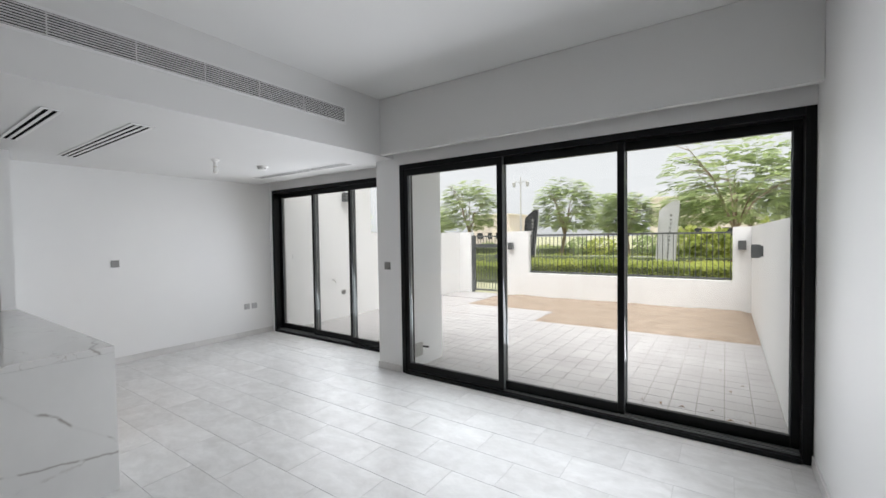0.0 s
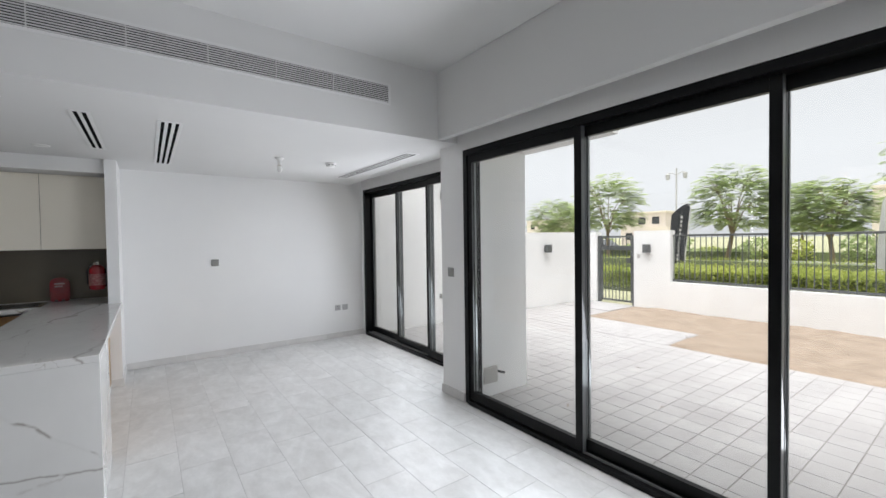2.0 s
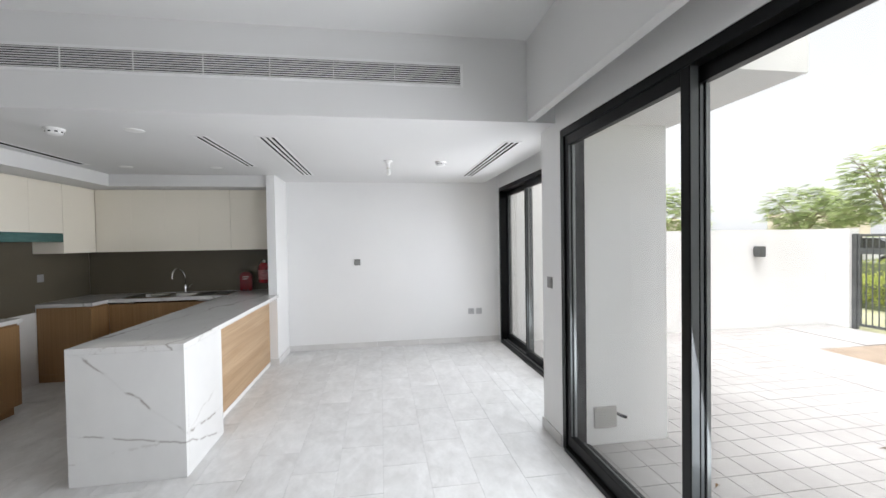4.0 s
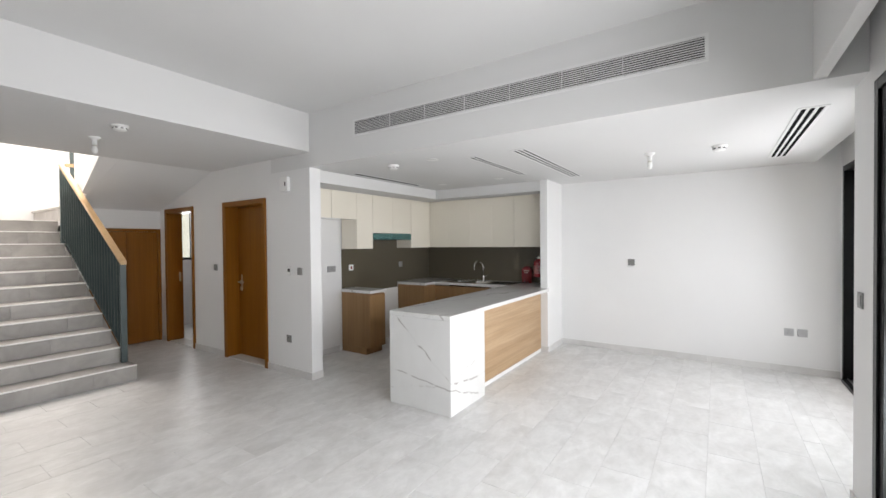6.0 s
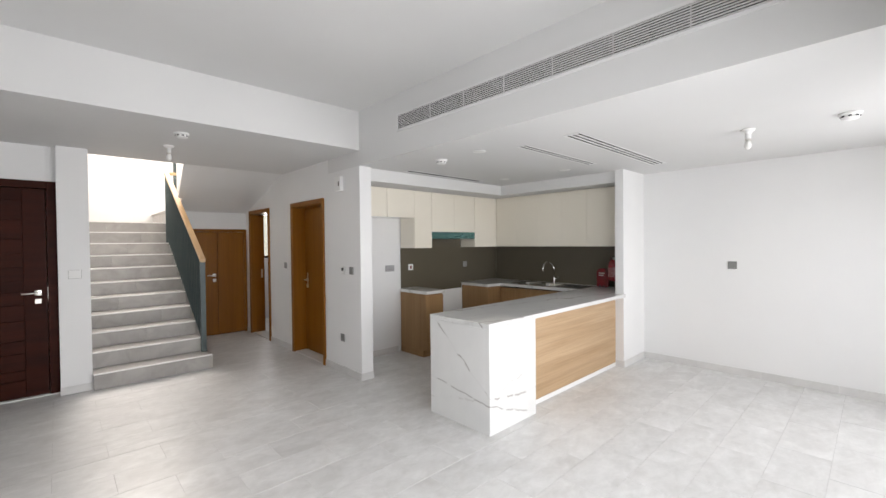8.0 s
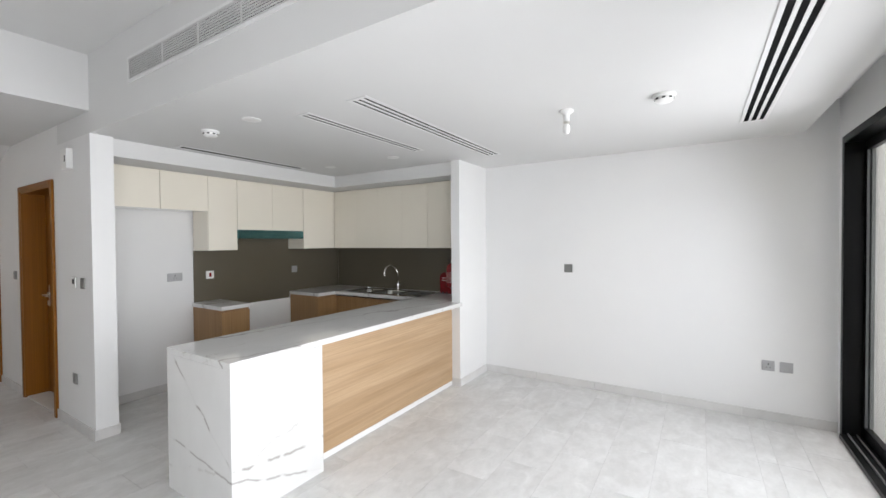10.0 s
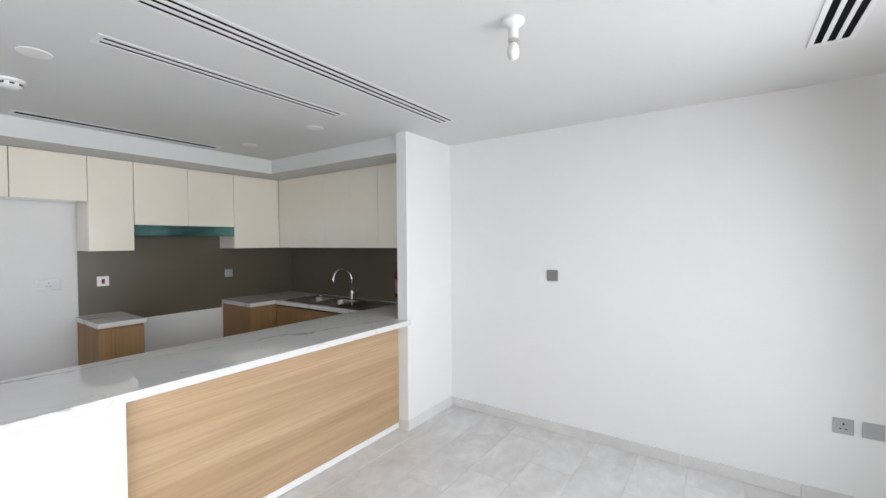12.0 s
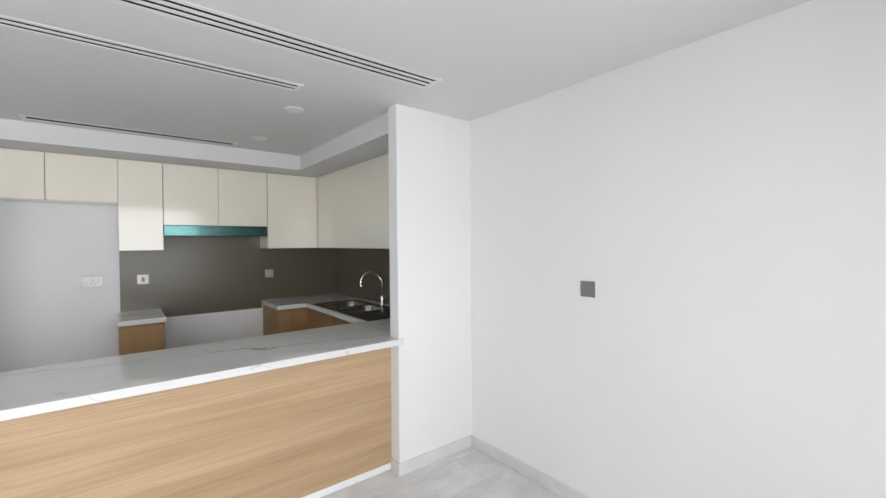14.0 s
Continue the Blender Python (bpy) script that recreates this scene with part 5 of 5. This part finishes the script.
def tree(name, x, y, height, spread, seed, label, dense=1.0):
    """A spreading tree: tapered trunk, limbs, and feathery fronds with drooping leaflets."""
    rnd = random.Random(seed)
    root = thing(name, (x, y, -0.12), label, "tree", "street trees")
    fork = height * 0.36
    lean = Vector((rnd.uniform(-0.2, 0.2), rnd.uniform(-0.2, 0.2), 0))
    b = Vector((x, y, -0.12))
    top = b + lean + Vector((0, 0, fork))
    part("trunk", tube([b, b + lean * 0.4 + Vector((0, 0, fork * 0.5)), top], [0.11, 0.085, 0.07], 9), BARK, root, smooth=True)
    limbs = bmesh.new()
    tips = []
    for k in range(9):
        a = 2 * math.pi * (k + rnd.uniform(-0.3, 0.3)) / 9
        r = spread * rnd.uniform(0.35, 0.8)
        h = height * rnd.uniform(0.60, 0.92) - fork
        e = top + Vector((math.cos(a) * r, math.sin(a) * r, h))
        m = top + Vector((math.cos(a) * r * 0.45, math.sin(a) * r * 0.45, h * 0.62))
        tube([top - Vector((0, 0, 0.05)), m, e], [0.035, 0.02, 0.008], 6, limbs)
        tips += [(e, a), (m.lerp(e, 0.55), a)]
        for j in range(3):
            a2 = a + rnd.uniform(-0.9, 0.9)
            q = m.lerp(e, rnd.uniform(0.2, 0.9))
            e2 = q + Vector((math.cos(a2), math.sin(a2), rnd.uniform(-0.05, 0.5))) * spread * rnd.uniform(0.18, 0.42)
            tube([q, (q + e2) / 2 + Vector((0, 0, 0.06)), e2], [0.016, 0.011, 0.005], 5, limbs)
            tips.append((e2, a2))
    part("limbs", limbs, BARK, root, smooth=True)
    crown = bmesh.new()
    up = Vector((0, 0, 1))
    mid = b + lean + Vector((0, 0, height * 0.63))
    made = 0
    tries = 0
    while made < int(760 * dense) and tries < 9000:
        tries += 1
        u = Vector((rnd.gauss(0, 1), rnd.gauss(0, 1), rnd.gauss(0, 1))).normalized() * rnd.uniform(0.25, 1.0) ** 0.5
        if u.z < -0.55 or noise.noise(u * 2.1 + Vector((seed * 3.7, 0, 0))) < -0.16:
            continue
        e = mid + Vector((u.x * spread * 0.9, u.y * spread * 0.9, u.z * height * 0.35))
        made += 1
        a3 = math.atan2(u.y, u.x) + rnd.uniform(-1.1, 1.1)
        ln = rnd.uniform(0.35, 0.62) * (0.6 + spread / 6)
        d = Vector((math.cos(a3), math.sin(a3), rnd.uniform(-0.15, 0.4) + 0.3 * u.z)).normalized()
        side = d.cross(up).normalized()
        steps = 7
        for s in range(steps):
            f = (s + 1) / steps
            c = e + d * ln * f - up * (0.30 * ln * f * f)
            w = ln * 0.36 * (1.15 - abs(f - 0.45))
            for sg in (-1, 1):
                dd = (side * sg + d * 0.45 - up * rnd.uniform(0.05, 0.4)).normalized()
                leaf_quad(crown, c, dd, (up + d * 0.3).normalized(), w, ln * 0.085)
    part("crown", crown, LEAF, root)
    return root


tree("street_tree", -11.9, 20.0, 5.0, 1.75, 1, "feathery green tree beyond the garden gate")
tree("street_tree", -6.6, 19.5, 4.5, 1.5, 2, "rounded feathery green tree behind the fence")
tree("street_tree", -4.1, 23.0, 3.9, 1.35, 3, "small round green tree by the road", 1.2)
tree("street_tree", 0.35, 15.6, 4.75, 2.15, 4, "broad feathery tree with drooping fronds behind the fence", 0.9)
tree("street_tree", 3.0, 17.0, 4.9, 2.3, 5, "broad feathery tree beyond the side wall")
tree("street_tree", -17.5, 22.5, 4.2, 1.7, 6, "feathery green tree past the gate")
tree("street_tree", -19.0, 16.2, 4.4, 2.4, 7, "feathery green tree far past the gate")
tree("street_tree", -8.0, 36.0, 5.2, 2.6, 8, "dark green tree across the road", 1.2)
tree("street_tree", -2.4, 37.0, 5.0, 2.6, 9, "dark green tree across the road", 1.2)
tree("street_tree", 1.5, 38.0, 5.6, 3.0, 10, "dark green tree across the road", 1.2)
tree("street_tree", -27.0, 37.0, 5.4, 2.8, 11, "dark green tree across the road", 1.2)


def hedge(name, x0, x1, y0, y1, z1, n, mat, label, seed):
    rnd = random.Random(seed)
    root = thing(name, ((x0 + x1) / 2, (y0 + y1) / 2, -0.12), label, "hedge", kind="stuff")
    # dark box under the leaves: the hedge's inner shade, put into its colour
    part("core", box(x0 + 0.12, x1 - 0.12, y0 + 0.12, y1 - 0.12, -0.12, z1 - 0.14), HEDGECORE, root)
    bm = bmesh.new()
    for i in range(n):
        x, y = rnd.uniform(x0, x1), rnd.uniform(y0, y1)
        f = rnd.random()
        top = z1 - 0.10 + 0.10 * noise.noise(Vector((x * 1.4, y * 1.4, seed)))
        if f < 0.45:
            z = top + rnd.gauss(0, 0.035)
        else:
            z = rnd.uniform(0.0, top)
            y = y0 + rnd.random() * 0.14 if f < 0.85 else y1 - rnd.random() * 0.14
        d = Vector((rnd.gauss(0, 1), rnd.gauss(0, 1) - 0.4, rnd.gauss(0.5, 0.7))).normalized()
        nn = Vector((rnd.gauss(0, 1), rnd.gauss(0, 1), 1.2)).normalized()
        leaf_quad(bm, Vector((x, y, z)), d, nn, rnd.uniform(0.035, 0.08), rnd.uniform(0.011, 0.022))
    part("leaves", bm, mat, root)


hedge("hedge", -4.7, 3.5, 10.6, 11.7, 0.86, 36000, HEDGELEAF, "bright yellow-green clipped hedge behind the fence", 21)
hedge("far_hedge", -24, 8, 17.6, 18.6, 0.72, 14000, HEDGELEAF, "low green hedge along the footpath", 22)
hedge("gate_hedge", -9.0, -5.2, 12.6, 13.4, 0.6, 7000, HEDGELEAF, "low clipped green hedge past the gate", 25)
hedge("shrub_bed", -13.0, -6.5, 21.0, 22.0, 0.95, 6000, LEAF, "mixed green shrubs by the road", 26)
hedge("flower_bed", -1.8, 3.0, 17.0, 17.5, 0.55, 1200, FLOWER, "red flowering shrubs in front of the hedge", 23)
hedge("verge_hedge", -60, 40, 33.0, 34.5, 0.55, 12000, HEDGELEAF, "long green hedge across the road", 24)


def shrub(x, y, r, h, mat, seed, label):
    """A loose rounded bush: short stems and many small leaves with an uneven outline."""
    rnd = random.Random(seed)
    root = thing("shrub", (x, y, -0.12), label, "shrub", "garden shrubs")
    stems = bmesh.new()
    for k in range(5):
        a = 2 * math.pi * k / 5 + rnd.uniform(-0.4, 0.4)
        tube([(x, y, -0.12), (x + math.cos(a) * r * 0.3, y + math.sin(a) * r * 0.3, h * 0.4), (x + math.cos(a) * r * 0.6, y + math.sin(a) * r * 0.6, h * 0.75)], [0.02, 0.014, 0.006], 5, stems)
    part("stems", stems, BARK, root)
    bm = bmesh.new()
    big = 0.5 + h * 0.45
    for i in range(520):
        u = Vector((rnd.gauss(0, 1), rnd.gauss(0, 1), rnd.gauss(0, 1))).normalized() * rnd.uniform(0.35, 1.0) ** 0.4
        f = 1.0 + 0.35 * noise.noise(u * 1.9 + Vector((seed * 2.3, 0, 0)))
        c = Vector((x + u.x * r * f, y + u.y * r * f, -0.08 + h * 0.52 + u.z * h * 0.5 * f))
        d = Vector((rnd.gauss(0, 1), rnd.gauss(0, 1), rnd.gauss(0.3, 0.8))).normalized()
        nn = Vector((rnd.gauss(0, 1), rnd.gauss(0, 1), 1.2)).normalized()
        leaf_quad(bm, c, d, nn, big * rnd.uniform(0.14, 0.26), big * rnd.uniform(0.05, 0.09))
    part("leaves", bm, mat, root)


rs = random.Random(31)
for k in range(4):
    shrub(-1.2 + 0.85 * k + rs.uniform(-0.2, 0.2), 19.2 + rs.uniform(-0.3, 0.4), rs.uniform(0.6, 0.85), rs.uniform(1.3, 1.9), HEDGELEAF, 40 + k, "loose yellow-green bush behind the banner")
for k in range(22):
    shrub(-30 + 1.9 * k + rs.uniform(-0.7, 0.7), 32.2 + rs.uniform(-0.4, 0.8), rs.uniform(0.6, 1.2), rs.uniform(0.6, 1.7), LEAF if k % 3 else HEDGELEAF, 60 + k, "loose dusty green roadside bush")


# ---- banners, street lamp, buildings, cars ----
def feather_flag(x, y, z1, width, lean, cloth, ink, label):
    """A tall cloth banner on a bent pole: the pole side is straight, the top falls away in a curve."""
    root = thing("feather_flag", (x, y, -0.12), label, "banner", "feather flags")
    s = 1 if lean > 0 else -1
    px = x + (width if s > 0 else 0)
    part("pole", tube([(px, y, -0.12), (px + lean * 0.5, y, z1 * 0.5), (px + lean, y, z1 - 0.12), (px + lean - s * 0.12, y, z1), (px + lean - s * width * 0.6, y, z1 - 0.02)], [0.02, 0.017, 0.014, 0.011, 0.008], 8), KERB, root, smooth=True)
    part("base", box(px - 0.3, px + 0.3, y - 0.3, y + 0.3, -0.12, -0.08, 0.01), FENCE, root)
    bm = bmesh.new()
    rows = []
    for i in range(17):
        f = i / 16
        row = []
        for k in range(8):
            q = k / 7
            far = 1 - q if s > 0 else q
            top = z1 - 0.03 - 0.42 * max(0.0, far - 0.25) ** 1.6
            z = 0.4 + (top - 0.4) * f
            row.append(bm.verts.new((x + 0.01 + (width - 0.02) * q + lean * (z / z1), y + 0.045 * math.sin(q * 6.0 + f * 5) * far, z)))
        rows.append(row)
    for a, b in zip(rows, rows[1:]):
        for k in range(7):
            bm.faces.new((a[k], a[k + 1], b[k + 1], b[k]))
    bmesh.ops.solidify(bm, geom=bm.faces[:], thickness=0.006)
    c = part("cloth", bm, cloth, root, smooth=True)
    for k in range(12):
        z = 0.72 + k * 0.115
        u = x + width * (0.66 if s > 0 else 0.34) + lean * (z / z1)
        part("print_mark", box(u - 0.02 - 0.01 * (k % 3), u + 0.015, y - 0.062, y - 0.052, z, z + 0.055 + 0.015 * (k % 2)), ink, c)


feather_flag(-1.72, 13.0, 2.45, 0.50, 0.20, FLAGWHITE, PLATE, "white feather flag with dark unreadable print")
feather_flag(-5.78, 13.0, 2.4, 0.46, 0.24, FLAGDARK, KERB, "charcoal feather flag with pale unreadable print")


def street_lamp(x, y, h):
    root = thing("street_lamp", (x, y, -0.12), "slim grey street lamp with twin lantern heads", "street lamp")
    part("pole", tube([(x, y, -0.12), (x, y, 1.0), (x, y, h)], [0.09, 0.07, 0.05], 10), KERB, root, smooth=True)
    for s in (-1, 1):
        part("arm", tube([(x, y, h - 0.5), (x + s * 0.35, y, h - 0.3), (x + s * 0.6, y, h - 0.35)], 0.03), KERB, root, smooth=True)
        part("lantern", lathe([(0.05, -0.06), (0.16, -0.12), (0.12, -0.45), (0.04, -0.5)], (x + s * 0.6, y, h - 0.3), 10), KERB, root, smooth=True)


street_lamp(-14.2, 32.2, 6.4)


def villa(x, y, w, d, h, mat, seed, label):
    """A far flat-roofed villa with parapet, recessed windows and a balcony."""
    rnd = random.Random(seed)
    root = thing("villa", (x, y, -0.12), label, "house", "villas across the road")
    part("wall", boxes((x, x + w, y, y + d, -0.12, h)), mat, root)
    part("wall", boxes((x + w * 0.62, x + w * 1.12, y - 1.4, y - 0.01, -0.12, h * 0.56)), CREAM, root)
    part("roof", boxes((x - 0.12, x + w + 0.12, y - 0.12, y + 0.18, h, h + 0.35), (x - 0.12, x + w + 0.12, y + d - 0.18, y + d + 0.12, h, h + 0.35),
                       (x - 0.12, x + 0.18, y + 0.18, y + d - 0.18, h, h + 0.35), (x + w - 0.18, x + w + 0.12, y + 0.18, y + d - 0.18, h, h + 0.35)), CREAM, root)
    for fl in range(2):
        for k in range(3):
            wx = x + w * (0.12 + 0.3 * k)
            wz = 0.9 + fl * h * 0.5
            yy = y if not (fl == 0 and k == 2) else y - 1.4
            win = part("window", boxes((wx, wx + 1.3, yy - 0.06, yy - 0.005, wz, wz + 1.3)), ALU, root)
            part("pane", box(wx + 0.08, wx + 0.62, yy - 0.07, yy - 0.061, wz + 0.08, wz + 1.22), CARDARK, win)
            part("pane", box(wx + 0.68, wx + 1.22, yy - 0.07, yy - 0.061, wz + 0.08, wz + 1.22), CARDARK, win)


villa(-44.5, 76, 8.5, 9, 5.7, BEIGE, 1, "beige two-storey villa across the road")
villa(-78, 86, 12, 10, 5.8, CREAM, 2, "cream two-storey villa across the road")
villa(-9, 66, 12, 10, 6.4, CREAM, 4, "cream two-storey villa behind trees")
villa(8, 62, 13, 10, 6.8, CREAM, 5, "cream two-storey villa behind trees")
villa(-120, 78, 13, 10, 6.4, BEIGE, 6, "beige two-storey villa at the end of the road")


def car(x, y, paint, label):
    root = thing("parked_car", (x, y, -0.09), label, "car", "parked cars")
    z = -0.09
    body = prism([(x - 2.2, z + 0.35), (x - 2.15, z + 0.8), (x - 1.3, z + 0.92), (x + 1.5, z + 0.95), (x + 2.15, z + 0.85), (x + 2.2, z + 0.35)], "y", y - 0.88, y + 0.88)
    bmesh.ops.bevel(body, geom=list(body.edges), offset=0.07, segments=2, affect="EDGES")
    part("body", body, paint, root, smooth=True)
    cab = prism([(x - 1.25, z + 0.9), (x - 0.6, z + 1.42), (x + 0.9, z + 1.44), (x + 1.7, z + 0.93)], "y", y - 0.78, y + 0.78)
    bmesh.ops.bevel(cab, geom=list(cab.edges), offset=0.06, segments=2, affect="EDGES")
    part("cabin", cab, CARDARK, root, smooth=True)
    part("roof", box(x - 0.58, x + 0.88, y - 0.7, y + 0.7, z + 1.425, z + 1.46, 0.012), paint, root)
    for sx in (-1.35, 1.35):
        for sy in (-0.80, 0.80):
            w = part("wheel", cyl((x + sx, y + sy - 0.1, z + 0.33), (x + sx, y + sy + 0.1, z + 0.33), 0.33, seg=20), BLACK, root)
            part("rim", cyl((x + sx, y + sy - 0.105, z + 0.33), (x + sx, y + sy + 0.105, z + 0.33), 0.2, seg=14), STEEL, w)
    part("headlight", box(x - 2.19, x - 2.1, y - 0.8, y - 0.5, z + 0.62, z + 0.76, 0.01), WPLATE, root)
    part("headlight", box(x - 2.19, x - 2.1, y + 0.5, y + 0.8, z + 0.62, z + 0.76, 0.01), WPLATE, root)


car(-16.5, 25.3, CARWHITE, "white car parked by the kerb")
car(-23.5, 29.8, CARWHITE, "white car parked across the road")

# ---- dry leaves on the terrace ----
rl = random.Random(5)
for k in range(24):
    x, y = (rl.uniform(-0.5, 0.38), rl.uniform(3.95, 5.2)) if k < 8 else (rl.uniform(-2.9, 0.3), rl.uniform(3.9, 9.5))
    z = G + 0.002 if y < 7.15 else G + 0.03
    a = rl.uniform(0, 6.3)
    d = thing("dry_leaf", (x, y, z), "curled brown dry leaf on the paving", "leaf", "fallen leaves")
    bm = bmesh.new()
    n = 6
    s = rl.uniform(0.012, 0.026)
    ring = []
    for i in range(n):
        t = i / (n - 1)
        w = s * 0.38 * math.sin(math.pi * t) + 0.002
        ring.append([bm.verts.new((s * (t - 0.5) * 2, w * q, abs(q) * w * 0.7 + 0.012 * math.sin(t * 3))) for q in (-1, 0, 1)])
    for p, q in zip(ring, ring[1:]):
        bm.faces.new((p[0], p[1], q[1], q[0]))
        bm.faces.new((p[1], p[2], q[2], q[1]))
    bmesh.ops.solidify(bm, geom=bm.faces[:], thickness=0.0015)
    bm.transform(Matrix.Translation((x, y, z)) @ Matrix.Rotation(a, 4, "Z"))
    part("blade", bm, DRYLEAF, d)


# ---- floor tiles and pavers ----
def tile_mesh(name, w, d, h, bev, mat):
    bm = box(-w / 2, w / 2, -d / 2, d / 2, -h, 0)
    if bev:
        es = [e for e in bm.edges if all(abs(v.co.z) < 1e-6 for v in e.verts)]
        bmesh.ops.bevel(bm, geom=es, offset=bev, segments=1, affect="EDGES")
    return mesh_of(name, bm, mat)


def laid(root, name, cells, mat, h, bev, z, gap, near):
    """Lay rectangular pieces: those near as objects of their own, the rest joined."""
    shared = {}
    rest = bmesh.new()
    count = 0
    rnd = random.Random(9)
    for x0, x1, y0, y1 in cells:
        w, d = x1 - x0 - gap, y1 - y0 - gap
        if w < 0.02 or d < 0.02:
            continue
        cx, cy = (x0 + x1) / 2, (y0 + y1) / 2
        dz = rnd.uniform(-0.0006, 0.0006) if h < 0.02 else rnd.uniform(-0.0005, 0.0005)
        if near(cx, cy) and count < 300:
            key = (round(w, 3), round(d, 3))
            if key not in shared:
                shared[key] = tile_mesh(name, w, d, h, bev, mat)
            ob = new(name, shared[key])
            ob.parent = root
            ob.location = Vector((cx, cy, z + dz)) - ORIGIN[root]
            count += 1
        else:
            bm_box(rest, cx - w / 2, cx + w / 2, cy - d / 2, cy + d / 2, z + dz - h, z + dz)
    if len(rest.faces):
        ob = part(name + "_field", rest, mat, root)
        ob["kind"] = "stuff"


def clip_cells(cells, regions):
    out = []
    for x0, x1, y0, y1 in cells:
        for a, b, c, d in regions:
            u0, u1, v0, v1 = max(x0, a), min(x1, b), max(y0, c), min(y1, d)
            if u1 - u0 > 0.02 and v1 - v0 > 0.02:
                out.append((u0, u1, v0, v1))
    return out


floor_root = thing("floor", (-2.5, 1.0, 0), "pale grey stoneware floor tiles in running bond", "floor", kind="structure")
part("screed", boxes((-6.5, 0.7, -3.25, 3.655, -0.2, -0.0018), (-6.5, -3.2, 3.655, 4.12, -0.2, -0.0018), (-4.9, -0.7, -7.0, -3.25, -0.2, -0.0018)), GROUT, floor_root)
cells = []
for r in range(-30, 20):
    y0 = 1.27 + 0.3 * r
    off = 0.3 if r % 2 else 0.0
    for c in range(-8, 8):
        x0 = -2.05 + off + 0.6 * c
        cells.append((x0, x0 + 0.6, y0, y0 + 0.3))
cells = clip_cells(cells, [(-6.27, XE, -0.955, YN), (XW, -3.32, YN, YK), (-6.27, XB, -1.67, -0.955), (XB, XE, -2.764, -0.955), (-0.607, XE, -2.87, -2.764), (XB, -0.857, -4.72, -2.764), (-4.7, -3.2, -5.7, -3.2)])
laid(floor_root, "floor_tile", cells, TILE, 0.0075, 0.0007, 0.0, 0.0025, lambda x, y: y > 0.1 or (x > -3.05 and y > -1.0))

terrace = thing("terrace_paving", (-3.0, 5.4, G), "pale concrete pavers laid in a square grid", "paving", kind="structure")
part("bedding", boxes((-6.3, 0.42, 3.662, 7.155, -0.2, G - 0.004), (-6.3, -2.905, 7.155, 8.195, -0.2, G - 0.004), (-6.3, -4.98, 8.195, 9.0, -0.2, G - 0.004)), PAVEBED, terrace)
P = 0.21
cells = [(-6.3 + P * i, -6.3 + P * (i + 1), 3.57 + P * j, 3.57 + P * (j + 1)) for i in range(33) for j in range(26)]
cells = clip_cells(cells, [(-3.06, 0.42, 3.665, 4.41), (-6.3, 0.42, 4.41, 7.15), (-6.3, -3.33, 4.155, 4.41), (-6.3, -2.91, 7.15, 8.19), (-6.3, -4.98, 8.19, 8.995)])
laid(terrace, "paver", cells, PAVER, 0.03, 0.0015, G, 0.006, lambda x, y: x > -3.06 and y < 7.0)
